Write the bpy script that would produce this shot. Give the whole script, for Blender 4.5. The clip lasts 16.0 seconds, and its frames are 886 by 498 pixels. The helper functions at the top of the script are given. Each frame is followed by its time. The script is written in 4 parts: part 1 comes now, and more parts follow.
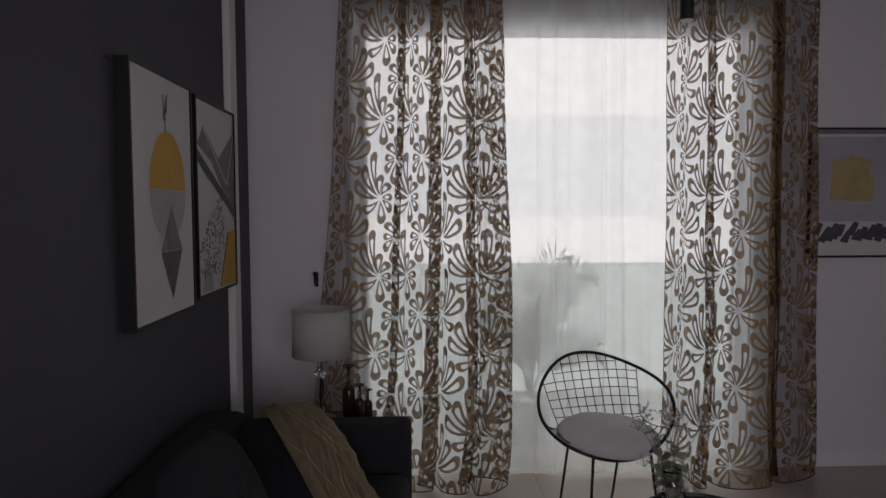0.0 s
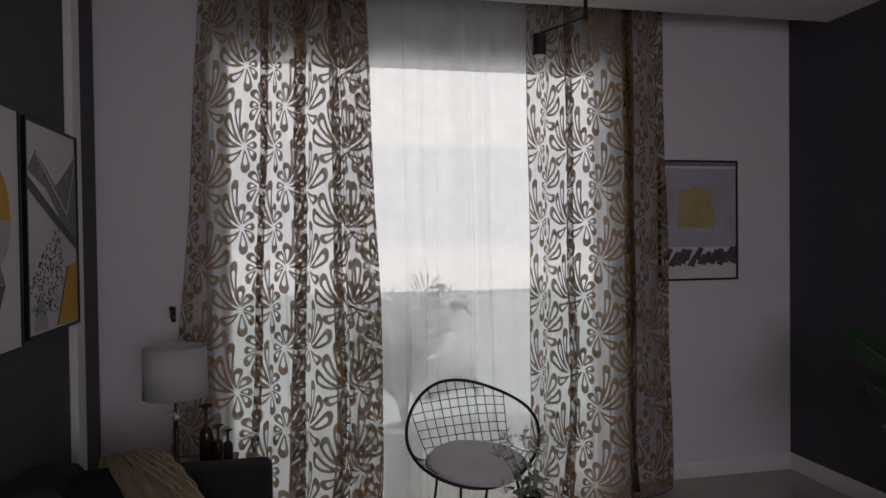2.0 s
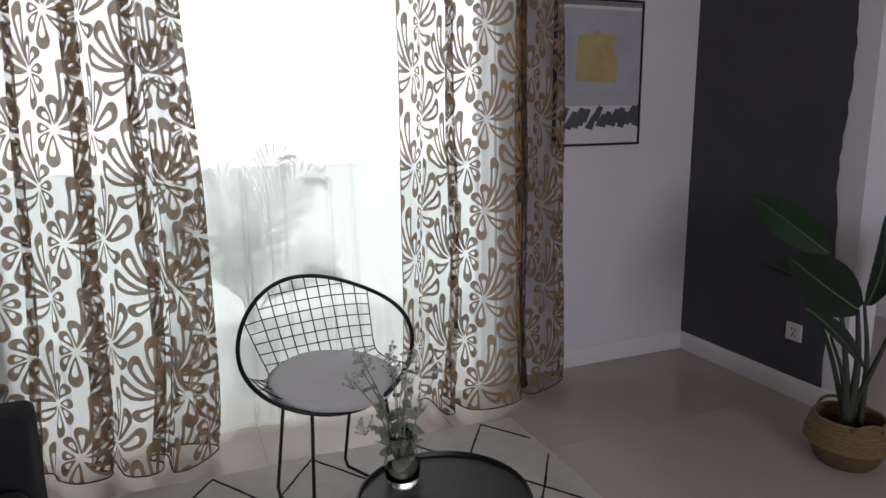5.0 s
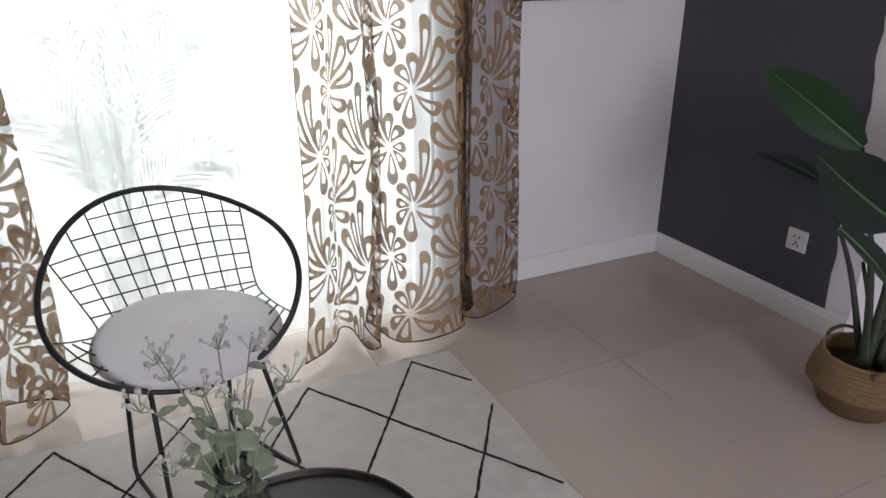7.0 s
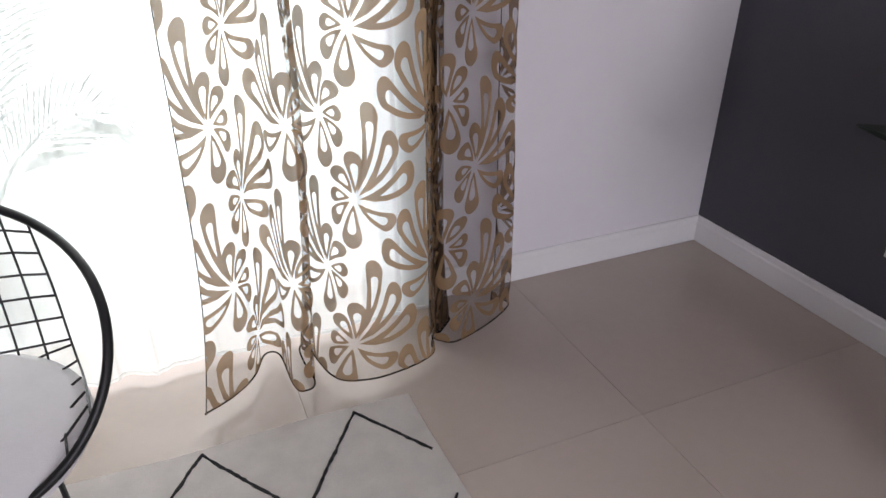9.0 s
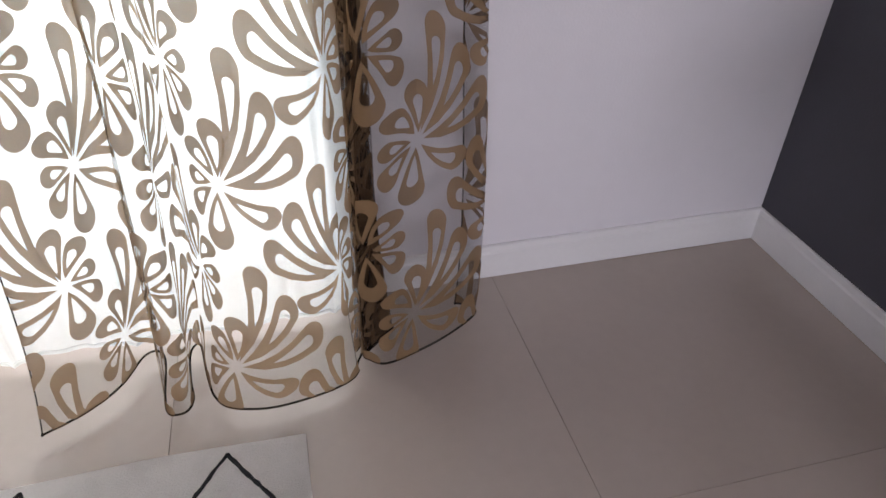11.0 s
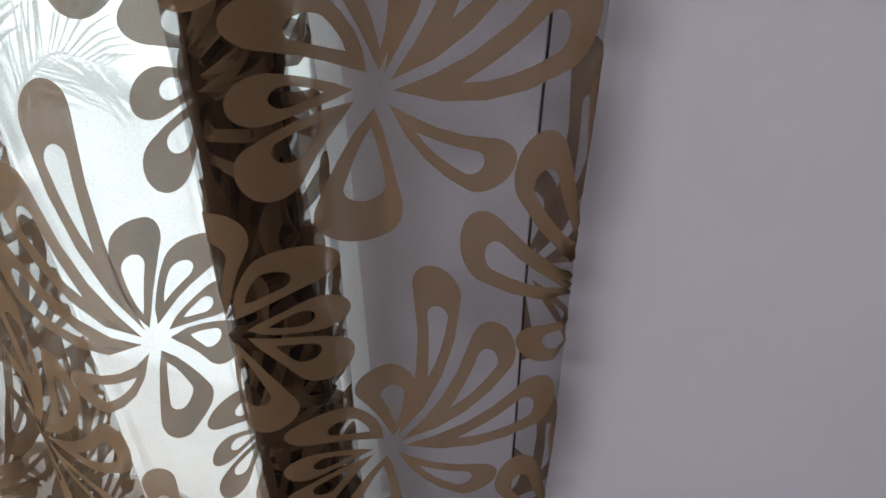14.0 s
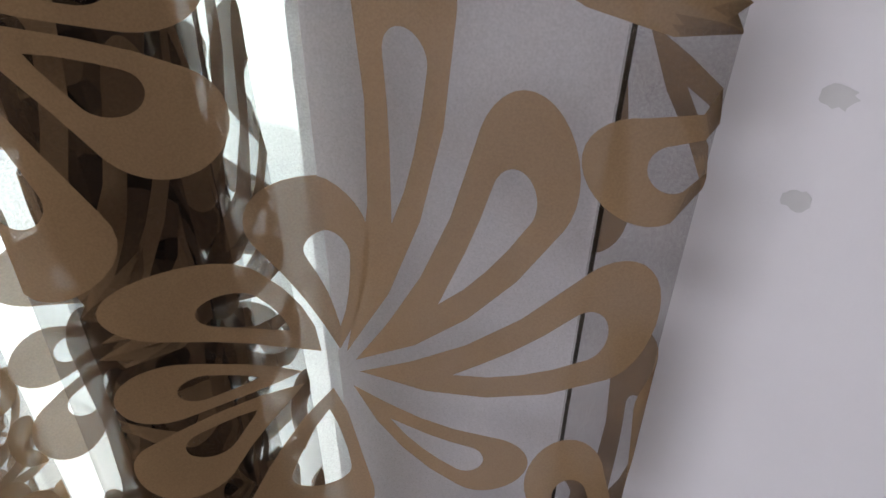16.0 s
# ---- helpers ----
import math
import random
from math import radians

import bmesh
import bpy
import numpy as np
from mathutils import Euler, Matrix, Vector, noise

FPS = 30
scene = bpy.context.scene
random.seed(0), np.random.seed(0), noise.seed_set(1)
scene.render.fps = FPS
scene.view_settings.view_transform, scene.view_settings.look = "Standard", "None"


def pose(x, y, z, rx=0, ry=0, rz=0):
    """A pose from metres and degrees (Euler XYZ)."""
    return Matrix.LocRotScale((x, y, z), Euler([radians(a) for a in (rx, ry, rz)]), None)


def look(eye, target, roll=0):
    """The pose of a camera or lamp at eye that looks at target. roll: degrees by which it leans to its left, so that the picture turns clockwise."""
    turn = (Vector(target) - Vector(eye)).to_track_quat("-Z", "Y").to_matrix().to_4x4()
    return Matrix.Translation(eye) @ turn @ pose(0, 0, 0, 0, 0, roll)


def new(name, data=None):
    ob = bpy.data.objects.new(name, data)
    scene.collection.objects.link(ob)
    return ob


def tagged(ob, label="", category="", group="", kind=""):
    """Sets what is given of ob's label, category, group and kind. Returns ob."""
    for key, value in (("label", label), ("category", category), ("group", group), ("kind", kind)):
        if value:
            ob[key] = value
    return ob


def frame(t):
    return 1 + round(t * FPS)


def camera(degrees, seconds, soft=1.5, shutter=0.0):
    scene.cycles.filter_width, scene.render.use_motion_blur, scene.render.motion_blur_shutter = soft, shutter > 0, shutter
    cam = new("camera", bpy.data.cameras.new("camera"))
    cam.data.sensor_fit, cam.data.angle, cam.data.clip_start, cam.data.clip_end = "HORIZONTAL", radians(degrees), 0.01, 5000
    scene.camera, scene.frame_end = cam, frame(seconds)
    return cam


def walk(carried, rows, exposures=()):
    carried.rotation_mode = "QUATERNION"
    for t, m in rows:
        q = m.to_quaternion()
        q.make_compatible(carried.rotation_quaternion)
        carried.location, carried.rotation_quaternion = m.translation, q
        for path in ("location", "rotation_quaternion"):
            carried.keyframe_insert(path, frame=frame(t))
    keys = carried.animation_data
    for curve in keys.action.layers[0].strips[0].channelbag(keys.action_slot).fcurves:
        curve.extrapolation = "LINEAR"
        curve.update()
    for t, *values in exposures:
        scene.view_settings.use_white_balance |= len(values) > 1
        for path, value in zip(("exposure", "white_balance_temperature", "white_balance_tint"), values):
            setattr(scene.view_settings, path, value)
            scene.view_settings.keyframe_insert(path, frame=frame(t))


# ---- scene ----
cam = camera(67.3, 16.0)

PATH = [
    (0, (-0.131, 0.897, 1.46), (-0.058, 2.892, 1.342), -0.2),
    (0.5, (-0.102, 0.888, 1.466), (0.059, 2.88, 1.396), -0.4),
    (1, (-0.086, 0.895, 1.474), (0.167, 2.878, 1.422), -0.5),
    (1.5, (-0.057, 0.901, 1.444), (0.267, 2.874, 1.424), -0.7),
    (2, (-0.026, 0.919, 1.456), (0.38, 2.877, 1.424), -0.7),
    (2.5, (0.004, 0.941, 1.439), (0.486, 2.882, 1.406), -0.8),
    (3, (0.046, 0.999, 1.425), (0.567, 2.929, 1.375), -0.9),
    (3.5, (0.106, 1.12, 1.412), (0.658, 3.037, 1.272), -0.8),
    (4, (0.128, 1.293, 1.396), (0.753, 3.18, 1.181), -0.8),
    (4.2, (0.155, 1.34, 1.382), (0.812, 3.213, 1.139), -0.7),
    (6.3, (0.495, 1.975, 1.339), (1.265, 3.714, 0.719), -0.5),
    (6.4, (0.524, 1.988, 1.319), (1.285, 3.726, 0.685), -0.7),
    (6.5, (0.53, 2.021, 1.318), (1.299, 3.743, 0.651), -0.5),
    (7, (0.664, 2.174, 1.291), (1.438, 3.85, 0.523), -0.5),
    (7.5, (0.794, 2.296, 1.259), (1.576, 3.938, 0.427), -0.5),
    (8, (0.882, 2.48, 1.245), (1.674, 4.081, 0.345), -0.2),
    (8.2, (0.911, 2.548, 1.233), (1.707, 4.143, 0.325), -0.0),
    (10.3, (1.459, 3.054, 1.154), (1.899, 4.672, 0.064), 0.1),
    (10.5, (1.485, 3.091, 1.146), (1.932, 4.687, 0.027), 0.7),
    (11, (1.615, 3.174, 1.123), (2.023, 4.734, -0.06), 0.9),
    (11.4, (1.712, 3.232, 1.123), (1.98, 4.817, -0.067), 0.5),
    (11.5, (1.756, 3.245, 1.119), (1.939, 4.839, -0.075), 0.5),
    (12, (1.804, 3.39, 1.089), (1.925, 4.98, -0.117), 1.3),
    (12.5, (1.83, 3.555, 1.094), (1.937, 5.139, -0.122), 1.6),
    (13, (1.861, 3.666, 1.099), (1.94, 5.252, -0.117), 1.9),
    (13.5, (1.936, 3.765, 1.126), (1.814, 5.35, -0.087), 1.0),
    (14, (2.034, 3.895, 1.138), (1.582, 5.424, -0.069), 0.8),
    (14.5, (2.066, 4.022, 1.16), (1.38, 5.411, -0.1), 1.1),
    (15, (2.042, 4.074, 1.168), (1.345, 5.487, -0.066), 1.1),
    (15.5, (2.027, 4.097, 1.182), (1.334, 5.543, -0.015), 1.0),
    (16, (2.015, 4.119, 1.198), (1.317, 5.595, 0.043), 0.9),
]

walk(cam, [(t, look(eye, aim, roll)) for t, eye, aim, roll in PATH],
     exposures=[(0.0, -1.5, 6800, 21), (1.5, -1.7, 6800, 21), (2.6, -1.25, 6800, 21), (3.0, -1.15, 6800, 20), (3.6, -0.95, 6720, 19), (4.2, -0.8, 6650, 18), (6.4, 0.2, 6620, 16), (8.2, 0.55, 6620, 18), (10.5, 0.62, 6600, 19), (11.0, 0.62, 6600, 19), (12.0, 0.42, 6520, 18), (13.0, 0.15, 6420, 16), (14.0, 0.25, 6420, 15), (16.0, 0.9, 6500, 11)])

# ---- light ----
world = bpy.data.worlds.new("sky")
scene.world = world
world.use_nodes = True
wn = world.node_tree
sky = wn.nodes.new("ShaderNodeTexSky")
sky.sky_type, sky.sun_disc = "NISHITA", False
sky.sun_elevation, sky.sun_rotation = radians(48), radians(20)
wn.nodes["Background"].inputs["Strength"].default_value = 0.12
wn.links.new(sky.outputs[0], wn.nodes["Background"].inputs["Color"])
sun = new("sun", bpy.data.lights.new("sun", "SUN"))
sun.data.energy, sun.data.angle, sun.data.color = 1.0, radians(12), (1.0, 0.96, 0.9)
sun.matrix_basis = look((3, 12, 11), (0.7, 4.5, 0))

# fill lamp added behind the camera to brighten the room from the front
back = new("fill_light_south", bpy.data.lights.new("fill_light_south", "AREA"))
back.data.shape, back.data.size, back.data.size_y, back.data.energy, back.data.color = "RECTANGLE", 2.9, 1.5, 102, (0.93, 0.95, 1.0)
back.matrix_basis = look((0.5, -2.38, 1.55), (0.5, 2.0, 1.4))


# ---- materials ----
def mat(name, color, rough=0.6, metal=0.0, vary=0.08, scale=6.0, bump=0.0, bump_scale=120.0, spec=0.5, trans=0.0, ior=1.45, stretch=(1, 1, 1), rand=0.0):
    m = bpy.data.materials.new(name)
    m.use_nodes = True
    nt = m.node_tree
    b = nt.nodes["Principled BSDF"]
    b.inputs["Roughness"].default_value, b.inputs["Metallic"].default_value = rough, metal
    b.inputs["Specular IOR Level"].default_value = spec
    b.inputs["Transmission Weight"].default_value, b.inputs["IOR"].default_value = trans, ior
    tc = nt.nodes.new("ShaderNodeTexCoord")
    mp = nt.nodes.new("ShaderNodeMapping")
    mp.inputs["Scale"].default_value = stretch
    nt.links.new(tc.outputs["Object"], mp.inputs[0])
    n1 = nt.nodes.new("ShaderNodeTexNoise")
    n1.inputs["Scale"].default_value, n1.inputs["Detail"].default_value = scale, 6
    n2 = nt.nodes.new("ShaderNodeTexNoise")
    n2.inputs["Scale"].default_value, n2.inputs["Detail"].default_value = scale * 14, 3
    for n in (n1, n2):
        nt.links.new(mp.outputs[0], n.inputs["Vector"])
    add = nt.nodes.new("ShaderNodeMath")
    add.operation = "MULTIPLY_ADD"
    nt.links.new(n2.outputs["Fac"], add.inputs[0])
    add.inputs[1].default_value = 0.35
    nt.links.new(n1.outputs["Fac"], add.inputs[2])
    rng = nt.nodes.new("ShaderNodeMapRange")
    rng.inputs["From Min"].default_value, rng.inputs["From Max"].default_value = 0.4, 0.95
    rng.inputs["To Min"].default_value, rng.inputs["To Max"].default_value = 1 - vary, 1 + vary
    nt.links.new(add.outputs[0], rng.inputs["Value"])
    mul = nt.nodes.new("ShaderNodeVectorMath")
    mul.operation = "SCALE"
    mul.inputs[0].default_value = color
    last = rng.outputs[0]
    if rand:
        oi = nt.nodes.new("ShaderNodeObjectInfo")
        r2 = nt.nodes.new("ShaderNodeMapRange")
        r2.inputs["To Min"].default_value, r2.inputs["To Max"].default_value = 1 - rand, 1 + rand
        nt.links.new(oi.outputs["Random"], r2.inputs["Value"])
        mm = nt.nodes.new("ShaderNodeMath")
        mm.operation = "MULTIPLY"
        nt.links.new(last, mm.inputs[0])
        nt.links.new(r2.outputs[0], mm.inputs[1])
        last = mm.outputs[0]
    nt.links.new(last, mul.inputs["Scale"])
    nt.links.new(mul.outputs[0], b.inputs["Base Color"])
    if bump:
        n3 = nt.nodes.new("ShaderNodeTexNoise")
        n3.inputs["Scale"].default_value, n3.inputs["Detail"].default_value = bump_scale, 4
        nt.links.new(mp.outputs[0], n3.inputs["Vector"])
        bp = nt.nodes.new("ShaderNodeBump")
        bp.inputs["Strength"].default_value, bp.inputs["Distance"].default_value = bump, 0.004
        nt.links.new(n3.outputs["Fac"], bp.inputs["Height"])
        nt.links.new(bp.outputs[0], b.inputs["Normal"])
    return m


def cloth(name, color, through_color, clear, weave=900.0, glow=0.5):
    """Thin cloth: part of it open weave, the rest scatters light to both sides."""
    m = bpy.data.materials.new(name)
    m.use_nodes = True
    nt = m.node_tree
    nt.nodes.clear()
    out = nt.nodes.new("ShaderNodeOutputMaterial")
    dif = nt.nodes.new("ShaderNodeBsdfDiffuse")
    tra = nt.nodes.new("ShaderNodeBsdfTranslucent")
    opn = nt.nodes.new("ShaderNodeBsdfTransparent")
    tc = nt.nodes.new("ShaderNodeTexCoord")
    n1 = nt.nodes.new("ShaderNodeTexNoise")
    n1.inputs["Scale"].default_value, n1.inputs["Detail"].default_value = 9, 5
    nt.links.new(tc.outputs["Object"], n1.inputs["Vector"])
    n2 = nt.nodes.new("ShaderNodeTexNoise")
    n2.inputs["Scale"].default_value, n2.inputs["Detail"].default_value = weave, 1
    nt.links.new(tc.outputs["Object"], n2.inputs["Vector"])
    for node, c in ((dif, color), (tra, through_color)):
        rng = nt.nodes.new("ShaderNodeMapRange")
        rng.inputs["To Min"].default_value, rng.inputs["To Max"].default_value = 0.86, 1.12
        nt.links.new(n1.outputs["Fac"], rng.inputs["Value"])
        mul = nt.nodes.new("ShaderNodeVectorMath")
        mul.operation = "SCALE"
        mul.inputs[0].default_value = c
        nt.links.new(rng.outputs[0], mul.inputs["Scale"])
        nt.links.new(mul.outputs[0], node.inputs["Color"])
    two = nt.nodes.new("ShaderNodeMixShader")
    two.inputs[0].default_value = glow
    nt.links.new(dif.outputs[0], two.inputs[1])
    nt.links.new(tra.outputs[0], two.inputs[2])
    fac = nt.nodes.new("ShaderNodeMapRange")
    fac.inputs["From Min"].default_value, fac.inputs["From Max"].default_value = 0.3, 0.7
    fac.inputs["To Min"].default_value, fac.inputs["To Max"].default_value = clear - 0.06, clear + 0.06
    nt.links.new(n2.outputs["Fac"], fac.inputs["Value"])
    mix = nt.nodes.new("ShaderNodeMixShader")
    nt.links.new(fac.outputs[0], mix.inputs[0])
    nt.links.new(two.outputs[0], mix.inputs[1])
    nt.links.new(opn.outputs[0], mix.inputs[2])
    nt.links.new(mix.outputs[0], out.inputs[0])
    return m


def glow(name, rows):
    """Overcast distance outside the window, given as emission: its colour and strength."""
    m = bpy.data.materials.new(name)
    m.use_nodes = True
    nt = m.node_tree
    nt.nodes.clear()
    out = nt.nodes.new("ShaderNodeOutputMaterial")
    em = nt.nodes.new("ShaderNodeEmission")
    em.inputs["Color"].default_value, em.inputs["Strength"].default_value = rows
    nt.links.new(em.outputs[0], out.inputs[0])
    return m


M = {}
M["paint_white"] = mat("white_wall_paint", (0.73, 0.705, 0.745), 0.75, vary=0.03, scale=2.0, bump=0.12, bump_scale=160)
M["paint_dark"] = mat("dark_grey_wall_paint", (0.070, 0.068, 0.084), 0.7, vary=0.06, scale=2.0, bump=0.15, bump_scale=140)
M["trim"] = mat("white_gloss_trim", (0.78, 0.77, 0.78), 0.4, vary=0.04, scale=5)
M["tile"] = mat("polished_beige_tile", (0.48, 0.41, 0.365), 0.14, vary=0.05, scale=2.5, rand=0.03)
M["grout"] = mat("dark_grout", (0.20, 0.165, 0.14), 0.8)
M["ceiling"] = mat("ceiling_paint", (0.75, 0.75, 0.75), 0.8, vary=0.02)
M["voile"] = cloth("clear_voile", (0.075, 0.050, 0.038), (0.055, 0.038, 0.030), 0.80, glow=0.45)
M["print"] = cloth("tan_printed_weave", (0.42, 0.265, 0.14), (0.21, 0.14, 0.09), 0.14, glow=0.5)
M["sheer"] = cloth("white_sheer", (0.85, 0.86, 0.86), (0.88, 0.92, 0.91), 0.42, glow=0.8)
M["black_metal"] = mat("black_powder_coat", (0.012, 0.012, 0.013), 0.42, vary=0.15, scale=20)
M["cushion"] = mat("light_grey_cotton", (0.78, 0.77, 0.78), 0.9, vary=0.05, scale=9, bump=0.3, bump_scale=500)
M["sofa"] = mat("charcoal_fabric", (0.020, 0.020, 0.024), 0.95, vary=0.2, scale=14, bump=0.5, bump_scale=420)
M["pillow"] = mat("dark_pillow_fabric", (0.019, 0.019, 0.023), 0.95, vary=0.2, scale=14, bump=0.5, bump_scale=420)
M["throw"] = mat("beige_knit", (0.42, 0.34, 0.22), 0.95, vary=0.15, scale=25, bump=0.6, bump_scale=260)
M["shade"] = cloth("white_lamp_shade", (0.75, 0.74, 0.72), (0.6, 0.58, 0.55), 0.02, glow=0.3)
M["chrome"] = mat("brushed_steel", (0.5, 0.49, 0.48), 0.22, metal=1.0)
M["glass"] = mat("clear_glass", (1, 1, 1), 0.02, trans=1.0, vary=0.0)
M["brown_glass"] = mat("brown_glass", (0.055, 0.026, 0.014), 0.14, vary=0.1)
M["dark_wood"] = mat("dark_wood", (0.05, 0.032, 0.022), 0.45, vary=0.3, scale=8, stretch=(1, 8, 8))
M["rug"] = mat("off_white_rug", (0.85, 0.81, 0.785), 0.97, vary=0.08, scale=14, bump=0.6, bump_scale=380)
M["rug_line"] = mat("black_rug_yarn", (0.02, 0.02, 0.021), 0.97, vary=0.3, scale=60, bump=0.6, bump_scale=380)
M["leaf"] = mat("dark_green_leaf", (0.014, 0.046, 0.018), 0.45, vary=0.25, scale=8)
# the same leaf green with the shade of the backlit side put into it
M["shaded_leaf"] = mat("shaded_green_leaf", (0.006, 0.017, 0.009), 0.5, vary=0.25, scale=8)
M["stalk"] = mat("dark_stalk", (0.03, 0.04, 0.025), 0.6, vary=0.2, scale=12)
M["soft_leaf"] = mat("grey_green_leaf", (0.24, 0.28, 0.20), 0.7, vary=0.2, scale=30, rand=0.15)
M["blossom"] = mat("pale_blossom", (0.50, 0.50, 0.48), 0.8, vary=0.2, scale=40)
M["palm"] = mat("palm_leaf", (0.07, 0.14, 0.06), 0.5, vary=0.2, scale=10)
M["basket"] = mat("woven_seagrass", (0.24, 0.155, 0.075), 0.85, vary=0.3, scale=40, bump=0.8, bump_scale=160, stretch=(1, 1, 5))
M["basket_dark"] = mat("dark_woven_seagrass", (0.15, 0.09, 0.042), 0.85, vary=0.25, scale=40, bump=0.8, bump_scale=160, stretch=(1, 1, 5))
M["soil"] = mat("dark_soil", (0.03, 0.022, 0.016), 0.95, vary=0.3, scale=40, bump=0.8)
M["paper"] = mat("white_print_paper", (0.66, 0.65, 0.66), 0.6, vary=0.03)
M["ink_yellow"] = mat("ochre_ink", (0.62, 0.34, 0.04), 0.6, vary=0.08, scale=12)
M["ink_grey"] = mat("light_grey_ink", (0.42, 0.42, 0.44), 0.6, vary=0.12, scale=12)
M["ink_dark"] = mat("charcoal_ink", (0.09, 0.09, 0.10), 0.6, vary=0.25, scale=16)
M["ink_mid"] = mat("mid_grey_ink", (0.2, 0.2, 0.215), 0.6, vary=0.3, scale=22)
M["ink_wash"] = mat("lilac_grey_wash", (0.42, 0.41, 0.47), 0.6, vary=0.12, scale=9)
M["ink_faded"] = mat("faded_ochre_ink", (0.46, 0.36, 0.17), 0.6, vary=0.15, scale=14)
M["frame_black"] = mat("black_picture_frame", (0.012, 0.012, 0.013), 0.45, vary=0.1)
M["plastic"] = mat("white_plastic", (0.75, 0.75, 0.74), 0.35, vary=0.02)
M["plastic_dark"] = mat("dark_plastic", (0.02, 0.02, 0.02), 0.5)
M["ceramic"] = mat("white_ceramic", (0.7, 0.7, 0.68), 0.3, vary=0.04)
M["aluminium"] = mat("white_window_frame", (0.66, 0.67, 0.68), 0.4, vary=0.04)
M["concrete"] = mat("pale_render", (0.80, 0.81, 0.80), 0.85, vary=0.06, scale=3, bump=0.2)
M["frost"] = cloth("frosted_panel", (0.80, 0.83, 0.82), (0.88, 0.93, 0.91), 0.06, weave=40, glow=0.88)
M["sky_glow"] = glow("overcast_sky", ((0.95, 0.99, 0.97, 1), 3.6))
# the building emits its own daylight brightness, a little below the sky's
M["facade_glow"] = glow("glowing_facade", ((0.91, 0.97, 0.99, 1), 3.1))


# ---- mesh helpers ----
def ob_from(name, bm, material, parent=None, label="", smooth=False):
    me = bpy.data.meshes.new(name)
    bmesh.ops.recalc_face_normals(bm, faces=bm.faces)
    bm.to_mesh(me)
    bm.free()
    me.materials.append(material)
    if smooth:
        me.polygons.foreach_set("use_smooth", [True] * len(me.polygons))
    ob = new(name, me)
    if parent:
        ob.parent = parent
    if label:
        ob["label"] = label
    return ob


def part(name, bm, material, parent, label="", smooth=False):
    return ob_from(name, bm, material, parent, label, smooth)


def empty(name, m=None):
    ob = new(name)
    if m is not None:
        ob.matrix_basis = m
    return ob


def add_box(bm, lo, hi, bevel=0.0, seg=2, m=None):
    made = bmesh.ops.create_cube(bm, size=1.0)["verts"]
    lo, hi = Vector(lo), Vector(hi)
    for v in made:
        v.co = Vector([lo[i] + (v.co[i] + 0.5) * (hi[i] - lo[i]) for i in range(3)])
    if bevel:
        edges = list({e for v in made for e in v.link_edges})
        r = bmesh.ops.bevel(bm, geom=edges, offset=bevel, segments=seg, affect="EDGES", profile=0.5)
        made = list({v for f in r["faces"] for v in f.verts} | {v for v in made if v.is_valid})
    if m is not None:
        bmesh.ops.transform(bm, matrix=m, verts=made)
    return made


def box(lo, hi, bevel=0.0, seg=2, m=None):
    bm = bmesh.new()
    add_box(bm, lo, hi, bevel, seg, m)
    return bm


def add_tube(bm, pts, radius, sides=8, closed=False, caps=True):
    """A round bar along the points; radius is a number or a function of 0..1."""
    pts = [Vector(p) for p in pts]
    n = len(pts)
    rings, prev = [], None
    for i, p in enumerate(pts):
        a = pts[(i - 1) % n] if closed or i else p
        b = pts[(i + 1) % n] if closed or i < n - 1 else p
        d = (b - a).normalized()
        if prev is None:
            u = d.orthogonal().normalized()
        else:
            u = (prev - d * prev.dot(d)).normalized()
        prev = u
        w = d.cross(u)
        r = radius(i / max(1, n - 1)) if callable(radius) else radius
        rings.append([bm.verts.new(p + (u * math.cos(k) + w * math.sin(k)) * r) for k in [2 * math.pi * j / sides for j in range(sides)]])
    for i in range(n if closed else n - 1):
        a, b = rings[i], rings[(i + 1) % n]
        if closed and i == n - 1:
            best = min(range(sides), key=lambda s: (a[0].co - b[s].co).length)
            b = b[best:] + b[:best]
        for j in range(sides):
            bm.faces.new((a[j], a[(j + 1) % sides], b[(j + 1) % sides], b[j]))
    if caps and not closed:
        bm.faces.new(rings[0][::-1])
        bm.faces.new(rings[-1])
    return bm


def tube(pts, radius, sides=8, closed=False):
    return add_tube(bmesh.new(), pts, radius, sides, closed)


def lathe(profile, sides=32, m=None):
    """A turned body from (radius, height) rows."""
    bm = bmesh.new()
    rings = []
    for r, z in profile:
        rings.append([bm.verts.new((max(r, 1e-4) * math.cos(a), max(r, 1e-4) * math.sin(a), z)) for a in [2 * math.pi * j / sides for j in range(sides)]])
    for a, b in zip(rings, rings[1:]):
        for j in range(sides):
            bm.faces.new((a[j], a[(j + 1) % sides], b[(j + 1) % sides], b[j]))
    if m is not None:
        bmesh.ops.transform(bm, matrix=m, verts=bm.verts)
    return bm


